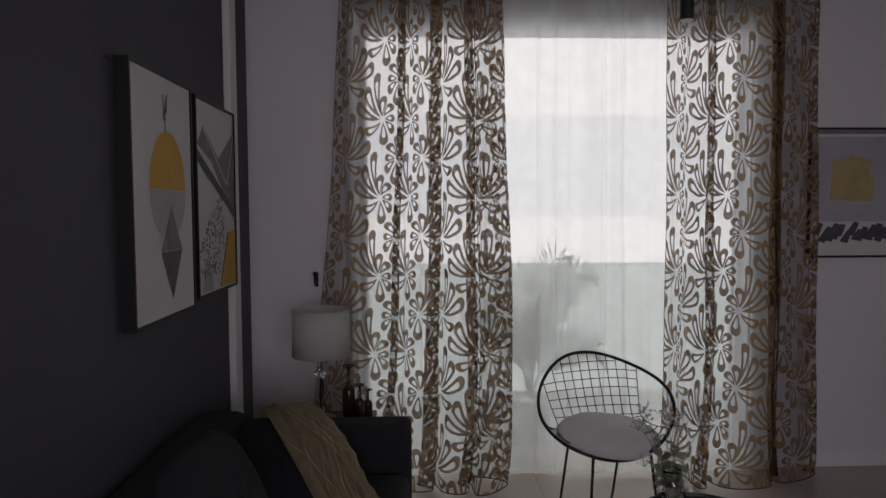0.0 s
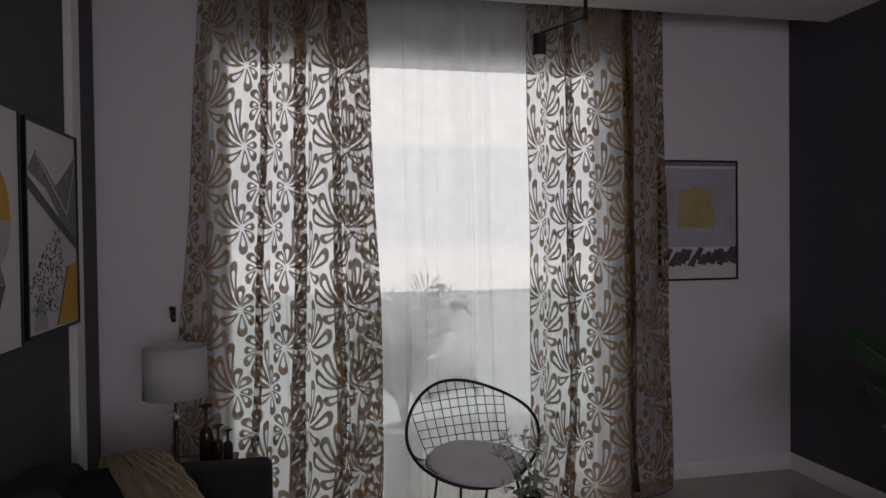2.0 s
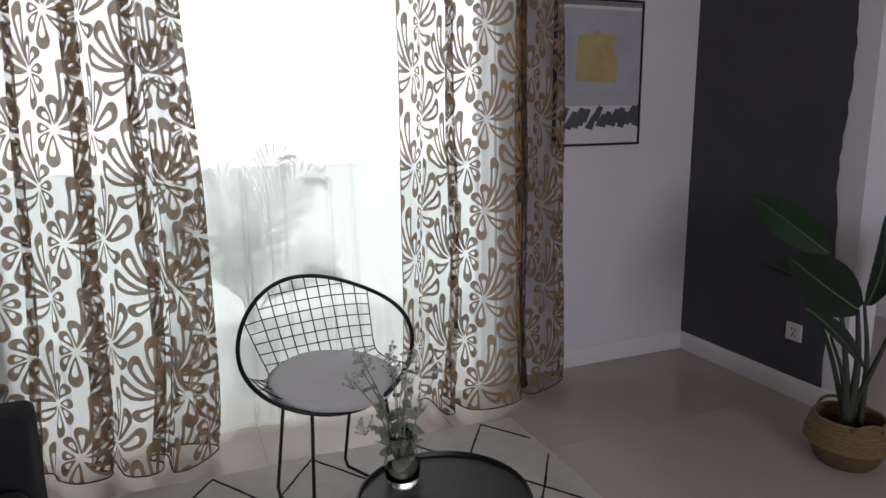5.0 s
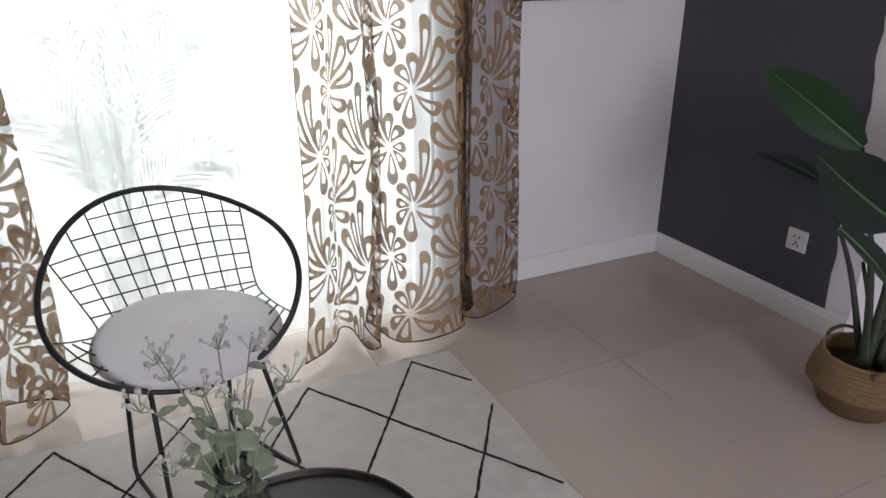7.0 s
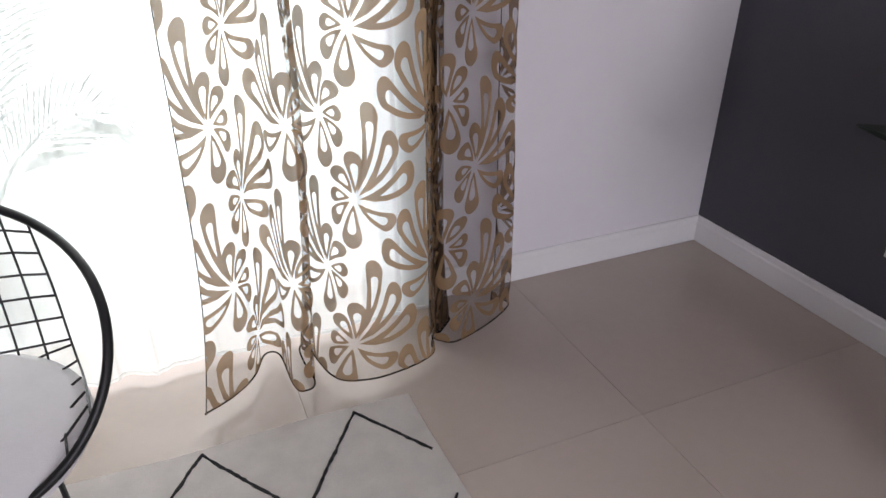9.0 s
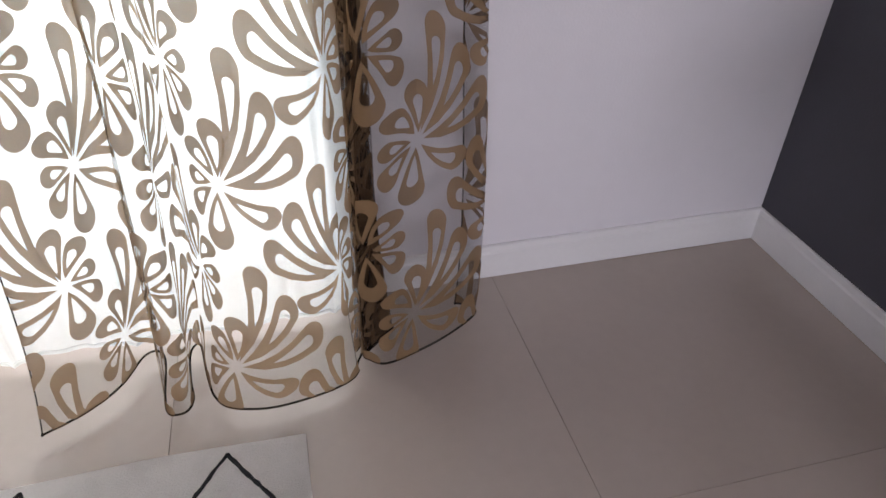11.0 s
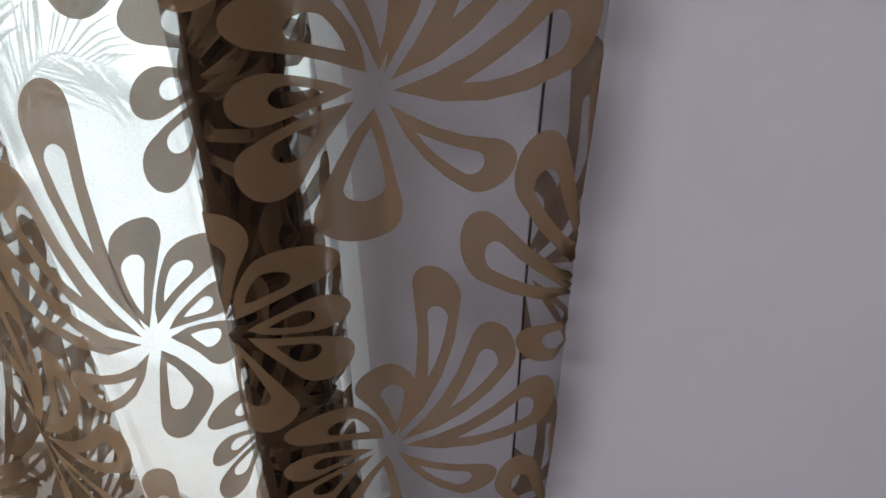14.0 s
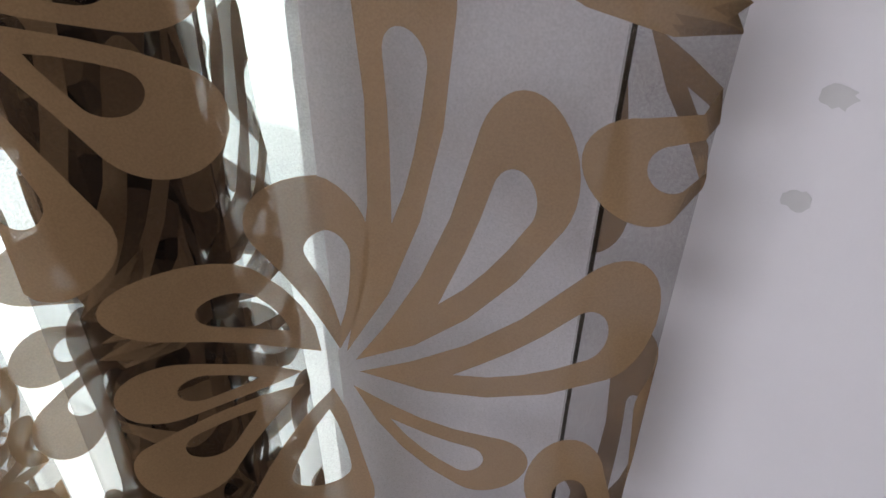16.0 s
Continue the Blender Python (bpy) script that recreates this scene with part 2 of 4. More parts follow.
def spline(ctrl, count):
    """Points at even steps of length along a smooth curve through the control points."""
    c = np.array(ctrl, float)
    c = np.vstack([2 * c[0] - c[1], c, 2 * c[-1] - c[-2]])
    fine = []
    for i in range(1, len(c) - 2):
        for t in np.linspace(0, 1, 24, endpoint=False):
            p0, p1, p2, p3 = c[i - 1:i + 3]
            fine.append(0.5 * (2 * p1 + (p2 - p0) * t + (2 * p0 - 5 * p1 + 4 * p2 - p3) * t * t + (3 * p1 - p0 - 3 * p2 + p3) * t ** 3))
    fine.append(c[-2])
    fine = np.array(fine)
    s = np.concatenate([[0], np.cumsum(np.linalg.norm(np.diff(fine, axis=0), axis=1))])
    at = np.linspace(0, s[-1], count)
    return np.stack([np.interp(at, s, fine[:, k]) for k in range(fine.shape[1])], 1), s[-1]


def grid_mesh(bm, rows):
    vs = [[bm.verts.new(p) for p in row] for row in rows]
    for a, b in zip(vs, vs[1:]):
        for j in range(len(a) - 1):
            bm.faces.new((a[j], a[j + 1], b[j + 1], b[j]))
    return vs


# ---- structure ----
WX, EX, NY, SY, CZ = -1.04, 2.91, 4.512, -2.2, 2.66
OPEN = (-0.42, 1.70, 2.43)
DARK_END, WALL_END = 3.61, 3.50


def structure(name, bm, material, label, category):
    return tagged(ob_from(name, bm, material), label, category, kind="structure")


bm = bmesh.new()
add_box(bm, (WX - 0.2, NY, -0.1), (OPEN[0], NY + 0.2, 2.95))
add_box(bm, (OPEN[1], NY, -0.1), (EX + 2.2, NY + 0.2, 2.95))
add_box(bm, (OPEN[0], NY, OPEN[2]), (OPEN[1], NY + 0.2, 2.95))
structure("wall_north", bm, M["paint_white"], "white painted wall with a wide balcony opening", "wall")
structure("wall_west", box((WX - 0.2, SY, -0.1), (WX, NY, 2.95)), M["paint_dark"], "dark grey painted wall behind the sofa", "wall")
# unseen wall; its assumed opening is there to let the fill lamp in
bm = bmesh.new()
add_box(bm, (WX - 0.2, SY - 0.2, -0.1), (-1.0, SY, 2.95))
add_box(bm, (2.0, SY - 0.2, -0.1), (EX + 2.2, SY, 2.95))
add_box(bm, (-1.0, SY - 0.2, -0.1), (2.0, SY, 0.75))
add_box(bm, (-1.0, SY - 0.2, 2.35), (2.0, SY, 2.95))
structure("wall_south", bm, M["paint_white"], "plain white painted wall with a wide unseen opening added for fill light", "wall")
wall_e = structure("wall_east", box((EX, WALL_END, -0.1), (EX + 0.16, NY, 2.95)), M["paint_white"], "white wall end with a dark grey painted field", "wall")
structure("wall_hall", box((EX + 1.6, SY, -0.1), (EX + 1.8, NY, 2.95)), M["paint_white"], "white painted hall wall beyond the opening", "wall")
# dark field with an uneven hand-painted edge
bm = bmesh.new()
rng = random.Random(5)
zs = np.linspace(0.104, 2.9, 60)
rows = []
for z in zs:
    wob = 0.012 * math.sin(z * 7.0) + rng.uniform(-0.006, 0.006) + (0.02 if z > 1.95 else 0.0)
    rows.append([(EX - 0.003, DARK_END + wob - 0.025 * (z < 0.35), z), (EX - 0.003, NY - 0.001, z)])
grid_mesh(bm, rows)
part("paint_field", bm, M["paint_dark"], wall_e, "dark grey paint with an uneven edge")
bm = bmesh.new()
add_box(bm, (WX - 0.2, SY - 0.2, CZ), (EX + 2.2, 4.20, CZ + 0.25))
add_box(bm, (WX - 0.2, 4.20, CZ + 0.2), (EX + 2.2, NY, CZ + 0.29))
structure("ceiling", bm, M["ceiling"], "white ceiling with a recess for the curtains", "ceiling")


def baseboard(name, a, b, depth_dir):
    """A skirting board from a to b with a stepped top."""
    a, b, d = Vector((*a, 0)), Vector((*b, 0)), Vector((*depth_dir, 0))
    prof = [(0, 0.002), (0.012, 0.002), (0.012, 0.078), (0.009, 0.084), (0.009, 0.1), (0.006, 0.103), (0, 0.103)]
    bm = bmesh.new()
    rows = [[p + d * x + Vector((0, 0, z)) for x, z in prof] for p in (a, b)]
    vs = grid_mesh(bm, rows)
    for r in vs:
        bm.faces.new(r)
    return structure(name, bm, M["trim"], "white skirting board along the wall", "skirting board")


baseboard("baseboard_north_east", (OPEN[1] + 0.02, NY), (EX, NY), (0, -1))
baseboard("baseboard_north_west", (WX, NY), (OPEN[0] - 0.02, NY), (0, -1))
baseboard("baseboard_east", (EX, WALL_END), (EX, NY), (-1, 0))
baseboard("baseboard_west", (WX, SY), (WX, NY), (1, 0))
tagged(ob_from("trim", box((WX, 4.08, 0.0), (WX + 0.035, 4.19, CZ), 0.006), M["trim"]), "white vertical pipe casing on the dark wall", "trim", kind="structure")

# balcony behind the opening
structure("floor_balcony", box((-1.4, NY + 0.2, -0.12), (2.8, 6.2, -0.012)), M["concrete"], "pale balcony floor", "floor")
structure("wall_balcony", box((-1.4, 6.17, -0.1), (2.8, 6.2, 1.03)), M["frost"], "pale frosted balcony parapet", "wall")
structure("ceiling_balcony", box((-1.4, NY + 0.2, 3.05), (2.8, 6.3, 3.2)), M["concrete"], "pale balcony soffit", "ceiling")
structure("wall_balcony_west", box((-1.5, NY + 0.2, -0.1), (-1.4, 6.2, 3.1)), M["concrete"], "pale rendered balcony side wall", "wall")
structure("wall_balcony_east", box((2.8, NY + 0.2, -0.1), (2.9, 6.2, 3.1)), M["concrete"], "pale rendered balcony side wall", "wall")
structure("backdrop_sky", box((-14, 16.0, -8), (16, 16.1, 14)), M["sky_glow"], "bright overcast sky outside", "sky")
# emissive slab: the daylight on the building is put into its glow
structure("backdrop_facade", box((-9, 14.0, 1.3), (9, 14.4, 3.3)), M["facade_glow"], "pale building across the street, glowing in place of daylight", "building")


# ---- curtains ----
# angle, length, tip radius, start and end of the hollow, bow
PETALS = [(78, 0.240, 0.027, 0.105, 0.196, 0.36), (52, 0.208, 0.032, 0.086, 0.176, 0.42), (22, 0.212, 0.034, 0.076, 0.180, 0.46),
          (-26, 0.146, 0.027, 0.046, 0.117, 0.48), (-95, 0.131, 0.031, 0.030, 0.093, 0.12), (-137, 0.100, 0.022, 0.036, 0.070, 0.40),
          (176, 0.080, 0.019, 0.030, 0.058, 0.15), (135, 0.100, 0.024, 0.034, 0.072, 0.50), (93, 0.119, 0.027, 0.030, 0.089, 0.30)]
ROW, COL, PAIR = 0.397, 0.382, 0.105


def drop(apex, length, radius, n):
    """A drop-shaped loop along +x from its pointed base at apex to its round end."""
    c = length - radius
    d = max(c - apex, radius * 1.05)
    al = math.acos(radius / d)
    pts = [(apex + (c + radius * math.cos(math.pi - al) - apex) * k, -radius * math.sin(math.pi - al) * k ** 0.78) for k in (0.0, 0.25, 0.5, 0.75)]
    m = n - 8
    pts += [(c + radius * math.cos(t), radius * math.sin(t)) for t in np.linspace(-(math.pi - al), math.pi - al, m + 1)]
    pts += [(x, -y) for x, y in pts[3::-1]]
    return pts


def petal_outline(length, radius, start, end, n=26):
    """Outer and inner loops of a hollow drop-shaped petal along +x."""
    return drop(0.014, length, radius, n), drop(start, end, 0.43 * radius, n)


def curtain(name, plan, top_plan, z0, z1, label, anchor, lift, sag, rise, bulge, swing):
    """A pleated curtain: plan is its fold line at the hem, top_plan at the rail; anchor is a place on the hem below a flower column; swing gives the shares of the width between which the folds hang straight, and beyond which they swing back at once."""
    count = 800
    low, length = spline(plan, count)
    high, _ = spline(top_plan, count)
    near = np.linalg.norm(low - np.array(anchor), axis=1).argmin()
    phase = length * near / (count - 1)
    steps = np.linspace(0, length, count)
    tall = z1 - z0

    def at(u, v):
        """The places of the cloth u metres along and v metres above the hem."""
        u, v = np.clip(np.asarray(u, float), 0, length), np.asarray(v, float)
        k = np.clip(v / tall, 0, 1)
        side = u / length
        g = (1 - np.exp(-v / rise)) / (1 - math.exp(-tall / rise)) * (1 - side) + k * side
        still = np.interp(side, swing, (0, 1, 1, 0))
        back = np.interp(side, swing[2:], (0, 1))
        gy = (1 - still - back) * (1 - np.exp(-v / 2.2)) / (1 - math.exp(-tall / 2.2)) + still * k ** 1.8 + back * (1 - np.exp(-v / 0.4))
        x = np.interp(u, steps, low[:, 0]) * (1 - g) + np.interp(u, steps, high[:, 0]) * g + bulge * side * (1 - np.exp(-v / 0.3)) * (1 - k) - 0.035 * still * (1 - np.exp(-v / 0.3)) * (1 - k)
        y = np.interp(u, steps, low[:, 1]) * (1 - gy) + np.interp(u, steps, high[:, 1]) * gy
        x = x + 0.006 * np.sin(v * 5.1 + u * 7.0) * (1 - 0.6 * k)
        y = y + 0.006 * np.sin(v * 4.3 + u * 11.0 + 1.0) * (1 - 0.6 * k)
        return np.stack([x, y, z0 + v + sag * np.sin(u * 9.0) * (1 - k)], -1)

    thing = empty(name)
    nv = 56
    uu, vv = np.meshgrid(steps, np.linspace(0, tall, nv + 1))
    cells = [(j * count + i, j * count + i + 1, (j + 1) * count + i + 1, (j + 1) * count + i) for j in range(nv) for i in range(count - 1)]
    sheet("voile", at(uu, vv).reshape(-1, 3).tolist(), cells, M["voile"], thing, "clear brown-grey voile cloth")
    part("hem", tube(at(steps, np.full(count, 0.004)), 0.0026, 5), M["hem"], thing, "dark stitched hem", smooth=True)
    for u in (0.003, length - 0.003):
        part("side_hem", tube(at(np.full(nv + 1, u), np.linspace(0, tall, nv + 1)), 0.0013, 5), M["hem"], thing, smooth=True)
    # printed flowers, in two mirrored staggered columns
    cu, cv, faces, base = [], [], [], 0
    cross = 4
    first = -int(phase / COL) - 2
    for c in range(first, first + int(length / COL) + 6):
        for mirror in (1, -1):
            fu = phase + c * COL + (0.0 if mirror == 1 else -PAIR)
            for r in range(-1, int(tall / ROW) + 2):
                fv = lift + r * ROW + (0.0 if mirror == 1 else ROW / 2)
                for ang, plen, wid, hole, tip, bow in PETALS:
                    ca, sa = math.cos(radians(ang)), math.sin(radians(ang))
                    outer, inner = (np.array(q) for q in petal_outline(plen, wid, hole, tip))
                    n = len(outer)
                    w = np.linspace(0, 1, cross + 1)[None, :, None]
                    p = outer[:, None, :] * (1 - w) + inner[:, None, :] * w
                    x = p[..., 0].ravel()
                    y = p[..., 1].ravel() - bow * x * (1 - x / plen)
                    u, v = fu + mirror * (ca * x - sa * y), fv + sa * x + ca * y
                    if u.max() < 0.01 or u.min() > length - 0.01 or v.max() < 0.01 or v.min() > tall:
                        continue
                    inside = (u > 0) & (u < length) & (v > 0) & (v < tall)
                    cu.append(np.clip(u, 0.001, length - 0.001))
                    cv.append(np.clip(v, 0.001, tall - 0.001))
                    for i in range(n - 1):
                        for q in range(cross):
                            f = (i * (cross + 1) + q, (i + 1) * (cross + 1) + q, (i + 1) * (cross + 1) + q + 1, i * (cross + 1) + q + 1)
                            if inside[list(f)].any():
                                faces.append(tuple(base + j for j in f))
                    base += len(u)
    cu, cv = np.concatenate(cu), np.concatenate(cv)
    places = at(cu, cv)
    along = at(cu + 0.004, cv) - at(cu - 0.004, cv)
    nrm = np.stack([along[:, 1], -along[:, 0], np.zeros(len(cu))], -1)
    nrm /= np.maximum(1e-6, np.linalg.norm(nrm, axis=1))[:, None]
    fp = sheet("flower_print", (places + nrm * 0.0012).tolist(), faces, M["print"], thing, "tan hollow-petalled flower print")
    tagged(fp, kind="stuff")
    return tagged(thing, label, "curtain", "printed curtains at the opening")


def sheet(name, verts, faces, material, parent, label=""):
    me = bpy.data.meshes.new(name)
    me.from_pydata(verts, [], faces)
    me.materials.append(material)
    me.polygons.foreach_set("use_smooth", [True] * len(me.polygons))
    ob = new(name, me)
    ob.parent = parent
    if label:
        ob["label"] = label
    return ob


M["hem"] = cloth("dark_hem", (0.06, 0.045, 0.03), (0.05, 0.035, 0.025), 0.25, glow=0.4)
RIGHT = [(1.060, 4.180), (1.130, 4.215), (1.190, 4.275), (1.235, 4.374), (1.275, 4.364), (1.288, 4.250), (1.297, 4.200), (1.312, 4.182),
         (1.340, 4.184), (1.352, 4.215), (1.345, 4.270), (1.342, 4.354), (1.362, 4.374), (1.378, 4.270), (1.392, 4.210), (1.425, 4.172),
         (1.503, 4.152), (1.600, 4.163), (1.665, 4.185), (1.695, 4.212), (1.701, 4.245)]
# four tight pleats fanned out behind the front fold
for k in range(4):
    y = 4.385 - 0.022 * k
    RIGHT += [(1.784, y + 0.006), (1.792, y), (1.784, y - 0.009), (1.706 + 0.006 * k, 4.268 - 0.004 * k)]
RIGHT += [(1.734, 4.234), (1.772, 4.219), (1.855, 4.254), (1.930, 4.294), (1.987, 4.330), (2.006, 4.352), (1.994, 4.375), (1.958, 4.385)]
LEFT = [(-0.74, 4.40), (-0.62, 4.33), (-0.50, 4.26), (-0.38, 4.20), (-0.30, 4.215), (-0.30, 4.26), (-0.345, 4.285), (-0.335, 4.32), (-0.27, 4.31), (-0.24, 4.24),
        (-0.17, 4.185), (-0.085, 4.19), (-0.07, 4.24), (-0.14, 4.275), (-0.145, 4.315), (-0.075, 4.33), (-0.045, 4.26), (-0.01, 4.185), (0.06, 4.15), (0.115, 4.165),
        (0.12, 4.225), (0.075, 4.26), (0.08, 4.30), (0.13, 4.285), (0.14, 4.20), (0.155, 4.145), (0.22, 4.165), (0.315, 4.265), (0.29, 4.315), (0.20, 4.34), (0.13, 4.34)]


def gathered(plan, x0, x1, squeeze):
    a, b = plan[0][0], max(p[0] for p in plan)
    return [(x0 + (p[0] - a) * (x1 - x0) / (b - a), 4.335 + (p[1] - 4.25) * squeeze) for p in plan]


curtain("patterned_curtain", RIGHT, gathered(RIGHT, 1.135, 1.975, 0.5), 0.028, CZ + 0.16, "floor-length voile curtain with brown hollow-petalled flowers, drawn aside", (1.430, 4.169), 0.112, 0.006, 0.45, 0.03, (0.375, 0.454, 0.863, 0.901))
curtain("patterned_curtain", LEFT, gathered(LEFT, -0.52, 0.29, 0.5), 0.03, CZ + 0.16, "wide floor-length voile curtain with brown hollow-petalled flowers, beside the lamp", (-0.17, 4.185), 0.10, 0.006, 3.0, 0.075, (2.0, 2.1, 2.2, 2.3))

sheer = empty("sheer_curtain")
bm = bmesh.new()
rows = []
for j in range(40):
    v = j / 39
    row = []
    for i in range(480):
        u = i / 479
        x = -0.52 + 2.30 * u
        amp = 0.016 + 0.012 * math.sin(u * 23.0 + 1.0)
        y = 4.435 + amp * math.sin(u * 88.0 + 2.6 * math.sin(u * 19.0)) * (0.6 + 0.4 * v) + 0.006 * math.sin(u * 47 + v * 3) - 0.012 * math.exp(-(((u * 13.0 + 0.35 * math.sin(u * 40)) % 1.0 - 0.5) / 0.07) ** 2)
        for fx, deep in ((0.58, 0.008), (0.66, 0.010), (0.83, 0.007), (0.97, 0.009), (1.13, 0.007)):
            y -= deep * math.exp(-((x - fx - 0.012 * math.sin(v * 4 + fx * 9)) / 0.013) ** 2)
        row.append((x + 0.006 * math.sin(v * 6 + u * 40), y, 0.02 + v * (CZ + 0.14)))
    rows.append(row)
grid_mesh(bm, rows)
part("veil", bm, M["sheer"], sheer, smooth=True)
part("hem", tube([Vector(p) + Vector((0, 0, 0.01)) for p in rows[0]], 0.003, 5), M["sheer"], sheer, smooth=True)
tagged(sheer, "white sheer floor-length curtain across the balcony opening", "curtain")
rail = empty("curtain_rail")
part("track", box((-0.75, 4.33, CZ + 0.165), (2.15, 4.36, CZ + 0.2), 0.003), M["aluminium"], rail)
part("track", box((-0.75, 4.41, CZ + 0.165), (2.15, 4.44, CZ + 0.2), 0.003), M["aluminium"], rail)
tagged(rail, "white double curtain track in the ceiling recess", "curtain rail")


# ---- wire chair ----
def wire_chair():
    chair = empty("wire_chair")
    c, r = Vector((0.684, 3.764, 0.607)), 0.2905
    n, a, b = Vector((-0.031, -0.702, 0.711)), Vector((-0.999, 0.044, 0.0)), Vector((0.032, 0.711, 0.703))

    def rim(deg, inset=0.0):
        k = radians(deg)
        q = (1 - 0.0198 * math.sin(3 * k)) * (r - inset)
        return c + a * (q * math.cos(k)) + b * (q * 0.915 * math.sin(k)) + n * (0.0178 * math.cos(2 * k) + 0.0079 * math.sin(2 * k) - 0.0197 * math.cos(3 * k))

    part("rim", tube([rim(d) for d in range(0, 360, 4)], 0.0075, 10, True), M["black_metal"], chair, "round black tube rim", smooth=True)
    cols, rows = 11, 8
    tops, feet, fronts = [], [], []
    for j in range(cols):
        f = j / (cols - 1)
        tops.append(rim(math.degrees(math.acos(0.93 - 1.58 * f)), 0.004))
        feet.append(Vector((0.495 + 0.395 * f, 3.835 + 0.045 * f, 0.462 + 0.03 * math.cos(f * math.pi * 2) * 0.5 + 0.03 * f)))
        fronts.append(rim(338 - 128 * f, 0.004))
    for top, foot, front in zip(tops, feet, fronts):
        mid = (foot + front) / 2 + Vector((0, 0.02, -0.018))
        pts, _ = spline([top, top * 0.45 + foot * 0.55 + Vector((0, 0.012, 0)), foot, mid, front], 18)
        part("wire", tube(pts, 0.0022, 6), M["black_metal"], chair, smooth=True)
    for i in range(rows):
        z = 0.478 + i * 0.0385
        pts = []
        for top, foot in zip(tops, feet):
            if top.z > z - 0.002:
                s = min(1.0, max(0.0, (z - foot.z) / (top.z - foot.z)))
                bow = Vector((0, 0.012, 0)) * math.sin(math.pi * s)
                pts.append(foot.lerp(top, s) + bow)
        if len(pts) > 2:
            part("wire", tube(pts, 0.0022, 6), M["black_metal"], chair, smooth=True)
    for i in range(4):
        s = (i + 1) / 5
        part("wire", tube([f.lerp(g, s) + Vector((0, 0, -0.014 * math.sin(math.pi * s))) for f, g in zip(feet, fronts)], 0.0022, 6), M["black_metal"], chair, smooth=True)
    for back_top, back_foot, front_foot, front_top in (
            ((0.54, 3.80, 0.452), (0.50, 3.87, 0.009), (0.585, 3.62, 0.009), rim(287)),
            ((0.80, 3.86, 0.470), (0.775, 3.975, 0.009), (0.925, 3.695, 0.009), rim(236))):
        bt, bf, ff, ft = (Vector(p) for p in (back_top, back_foot, front_foot, front_top))
        e = (ff - bf).normalized()
        pts = [bt, bt.lerp(bf, 0.5), bf.lerp(bt, 0.07), bf + e * 0.02, bf.lerp(ff, 0.5), ff - e * 0.02, ff.lerp(ft, 0.07), ff.lerp(ft, 0.5), ft]
        part("leg", tube(pts, 0.0062, 8), M["black_metal"], chair, "bent black sled leg", smooth=True)
    part("brace", tube([(0.54, 3.80, 0.452), (0.67, 3.83, 0.45), (0.80, 3.86, 0.470)], 0.005, 8), M["black_metal"], chair, smooth=True)
    return tagged(chair, "round black wire chair with a grid back, standing on the rug", "chair")


wire_chair()


def pad(name, loop, height, m, material, seed, label, category, pinch=0.0):
    """A stuffed pad whose outline is loop(angle) -> radius pair."""
    bm = bmesh.new()
    sides, rings = 56, 9
    rng = random.Random(seed)
    ph = rng.uniform(0, 6)
    def layer(sign):
        out = []
        for i in range(rings + 1):
            f = i / rings
            row = []
            for j in range(sides):
                t = 2 * math.pi * j / sides
                x, y = loop(t)
                h = height * (1 - f ** 3.2) ** 0.6
                h *= 1 + 0.06 * math.sin(x * 21 + ph) * math.sin(y * 17 + ph)
                row.append(bm.verts.new((x * f, y * f, sign * h * 0.5 + 0.004 * math.sin(t * 3 + ph) * f)))
            out.append(row)
        return out
    for sign in (1, -1):
        rows = layer(sign)
        for p, q in zip(rows, rows[1:]):
            for j in range(sides):
                bm.faces.new((p[j], p[(j + 1) % sides], q[(j + 1) % sides], q[j]))
    bmesh.ops.remove_doubles(bm, verts=bm.verts, dist=0.0008)
    bmesh.ops.transform(bm, matrix=m, verts=bm.verts)
    return tagged(ob_from(name, bm, material, smooth=True), label, category)


def seat_loop(t):
    k = 1 + 0.10 * math.cos(2 * t) + 0.05 * math.sin(t)
    return 0.215 * k * math.cos(t), 0.210 * k * math.sin(t)


pad("seat_cushion", seat_loop, 0.075, pose(0.696, 3.735, 0.466, 14, 2, -6) @ Matrix.Scale(0.95, 4), M["cushion"], 3, "light grey cotton seat cushion on the wire chair", "cushion")

# ---- rug ----
rug = empty("rug")
RX0, RX1, RY0, RY1 = -0.45, 1.573, 2.30, 4.095
bm = bmesh.new()
cols, rws = 70, 60
rows = []
for j in range(rws + 1):
    row = []
    for i in range(cols + 1):
        x, y = RX0 + (RX1 - RX0) * i / cols, RY0 + (RY1 - RY0) * j / rws
        x += 0.004 * math.sin(y * 9) * (i == cols)
        y += 0.004 * math.sin(x * 11) * (j == rws)
        row.append((x, y, 0.0065 + 0.001 * noise.noise((x * 9, y * 9, 0))))
    rows.append(row)
grid_mesh(bm, rows)
bmesh.ops.solidify(bm, geom=bm.faces[:], thickness=-0.006)
part("wool_surface", bm, M["rug"], rug, "short off-white wool surface")


def rug_line(a, b, seed):
    bm = bmesh.new()
    rng = random.Random(seed)
    a, b = Vector(a), Vector(b)
    d = (b - a)
    side = Vector((-d.y, d.x)).normalized()
    n = max(4, int(d.length / 0.012))
    rows = []
    wob = 0
    for i in range(n + 1):
        p = a + d * (i / n)
        wob = wob * 0.8 + rng.uniform(-0.0012, 0.0012)
        w = 0.0042 + rng.uniform(-0.0014, 0.0014)
        rows.append([(*(p + side * (wob + w * k)), z) for k, z in ((-1, 0.0072), (-0.6, 0.0098), (0.6, 0.0098), (1, 0.0072))])
    grid_mesh(bm, rows)
    return part("line", bm, M["rug_line"], rug, "black tufted line")


top, k = 4.075, 0
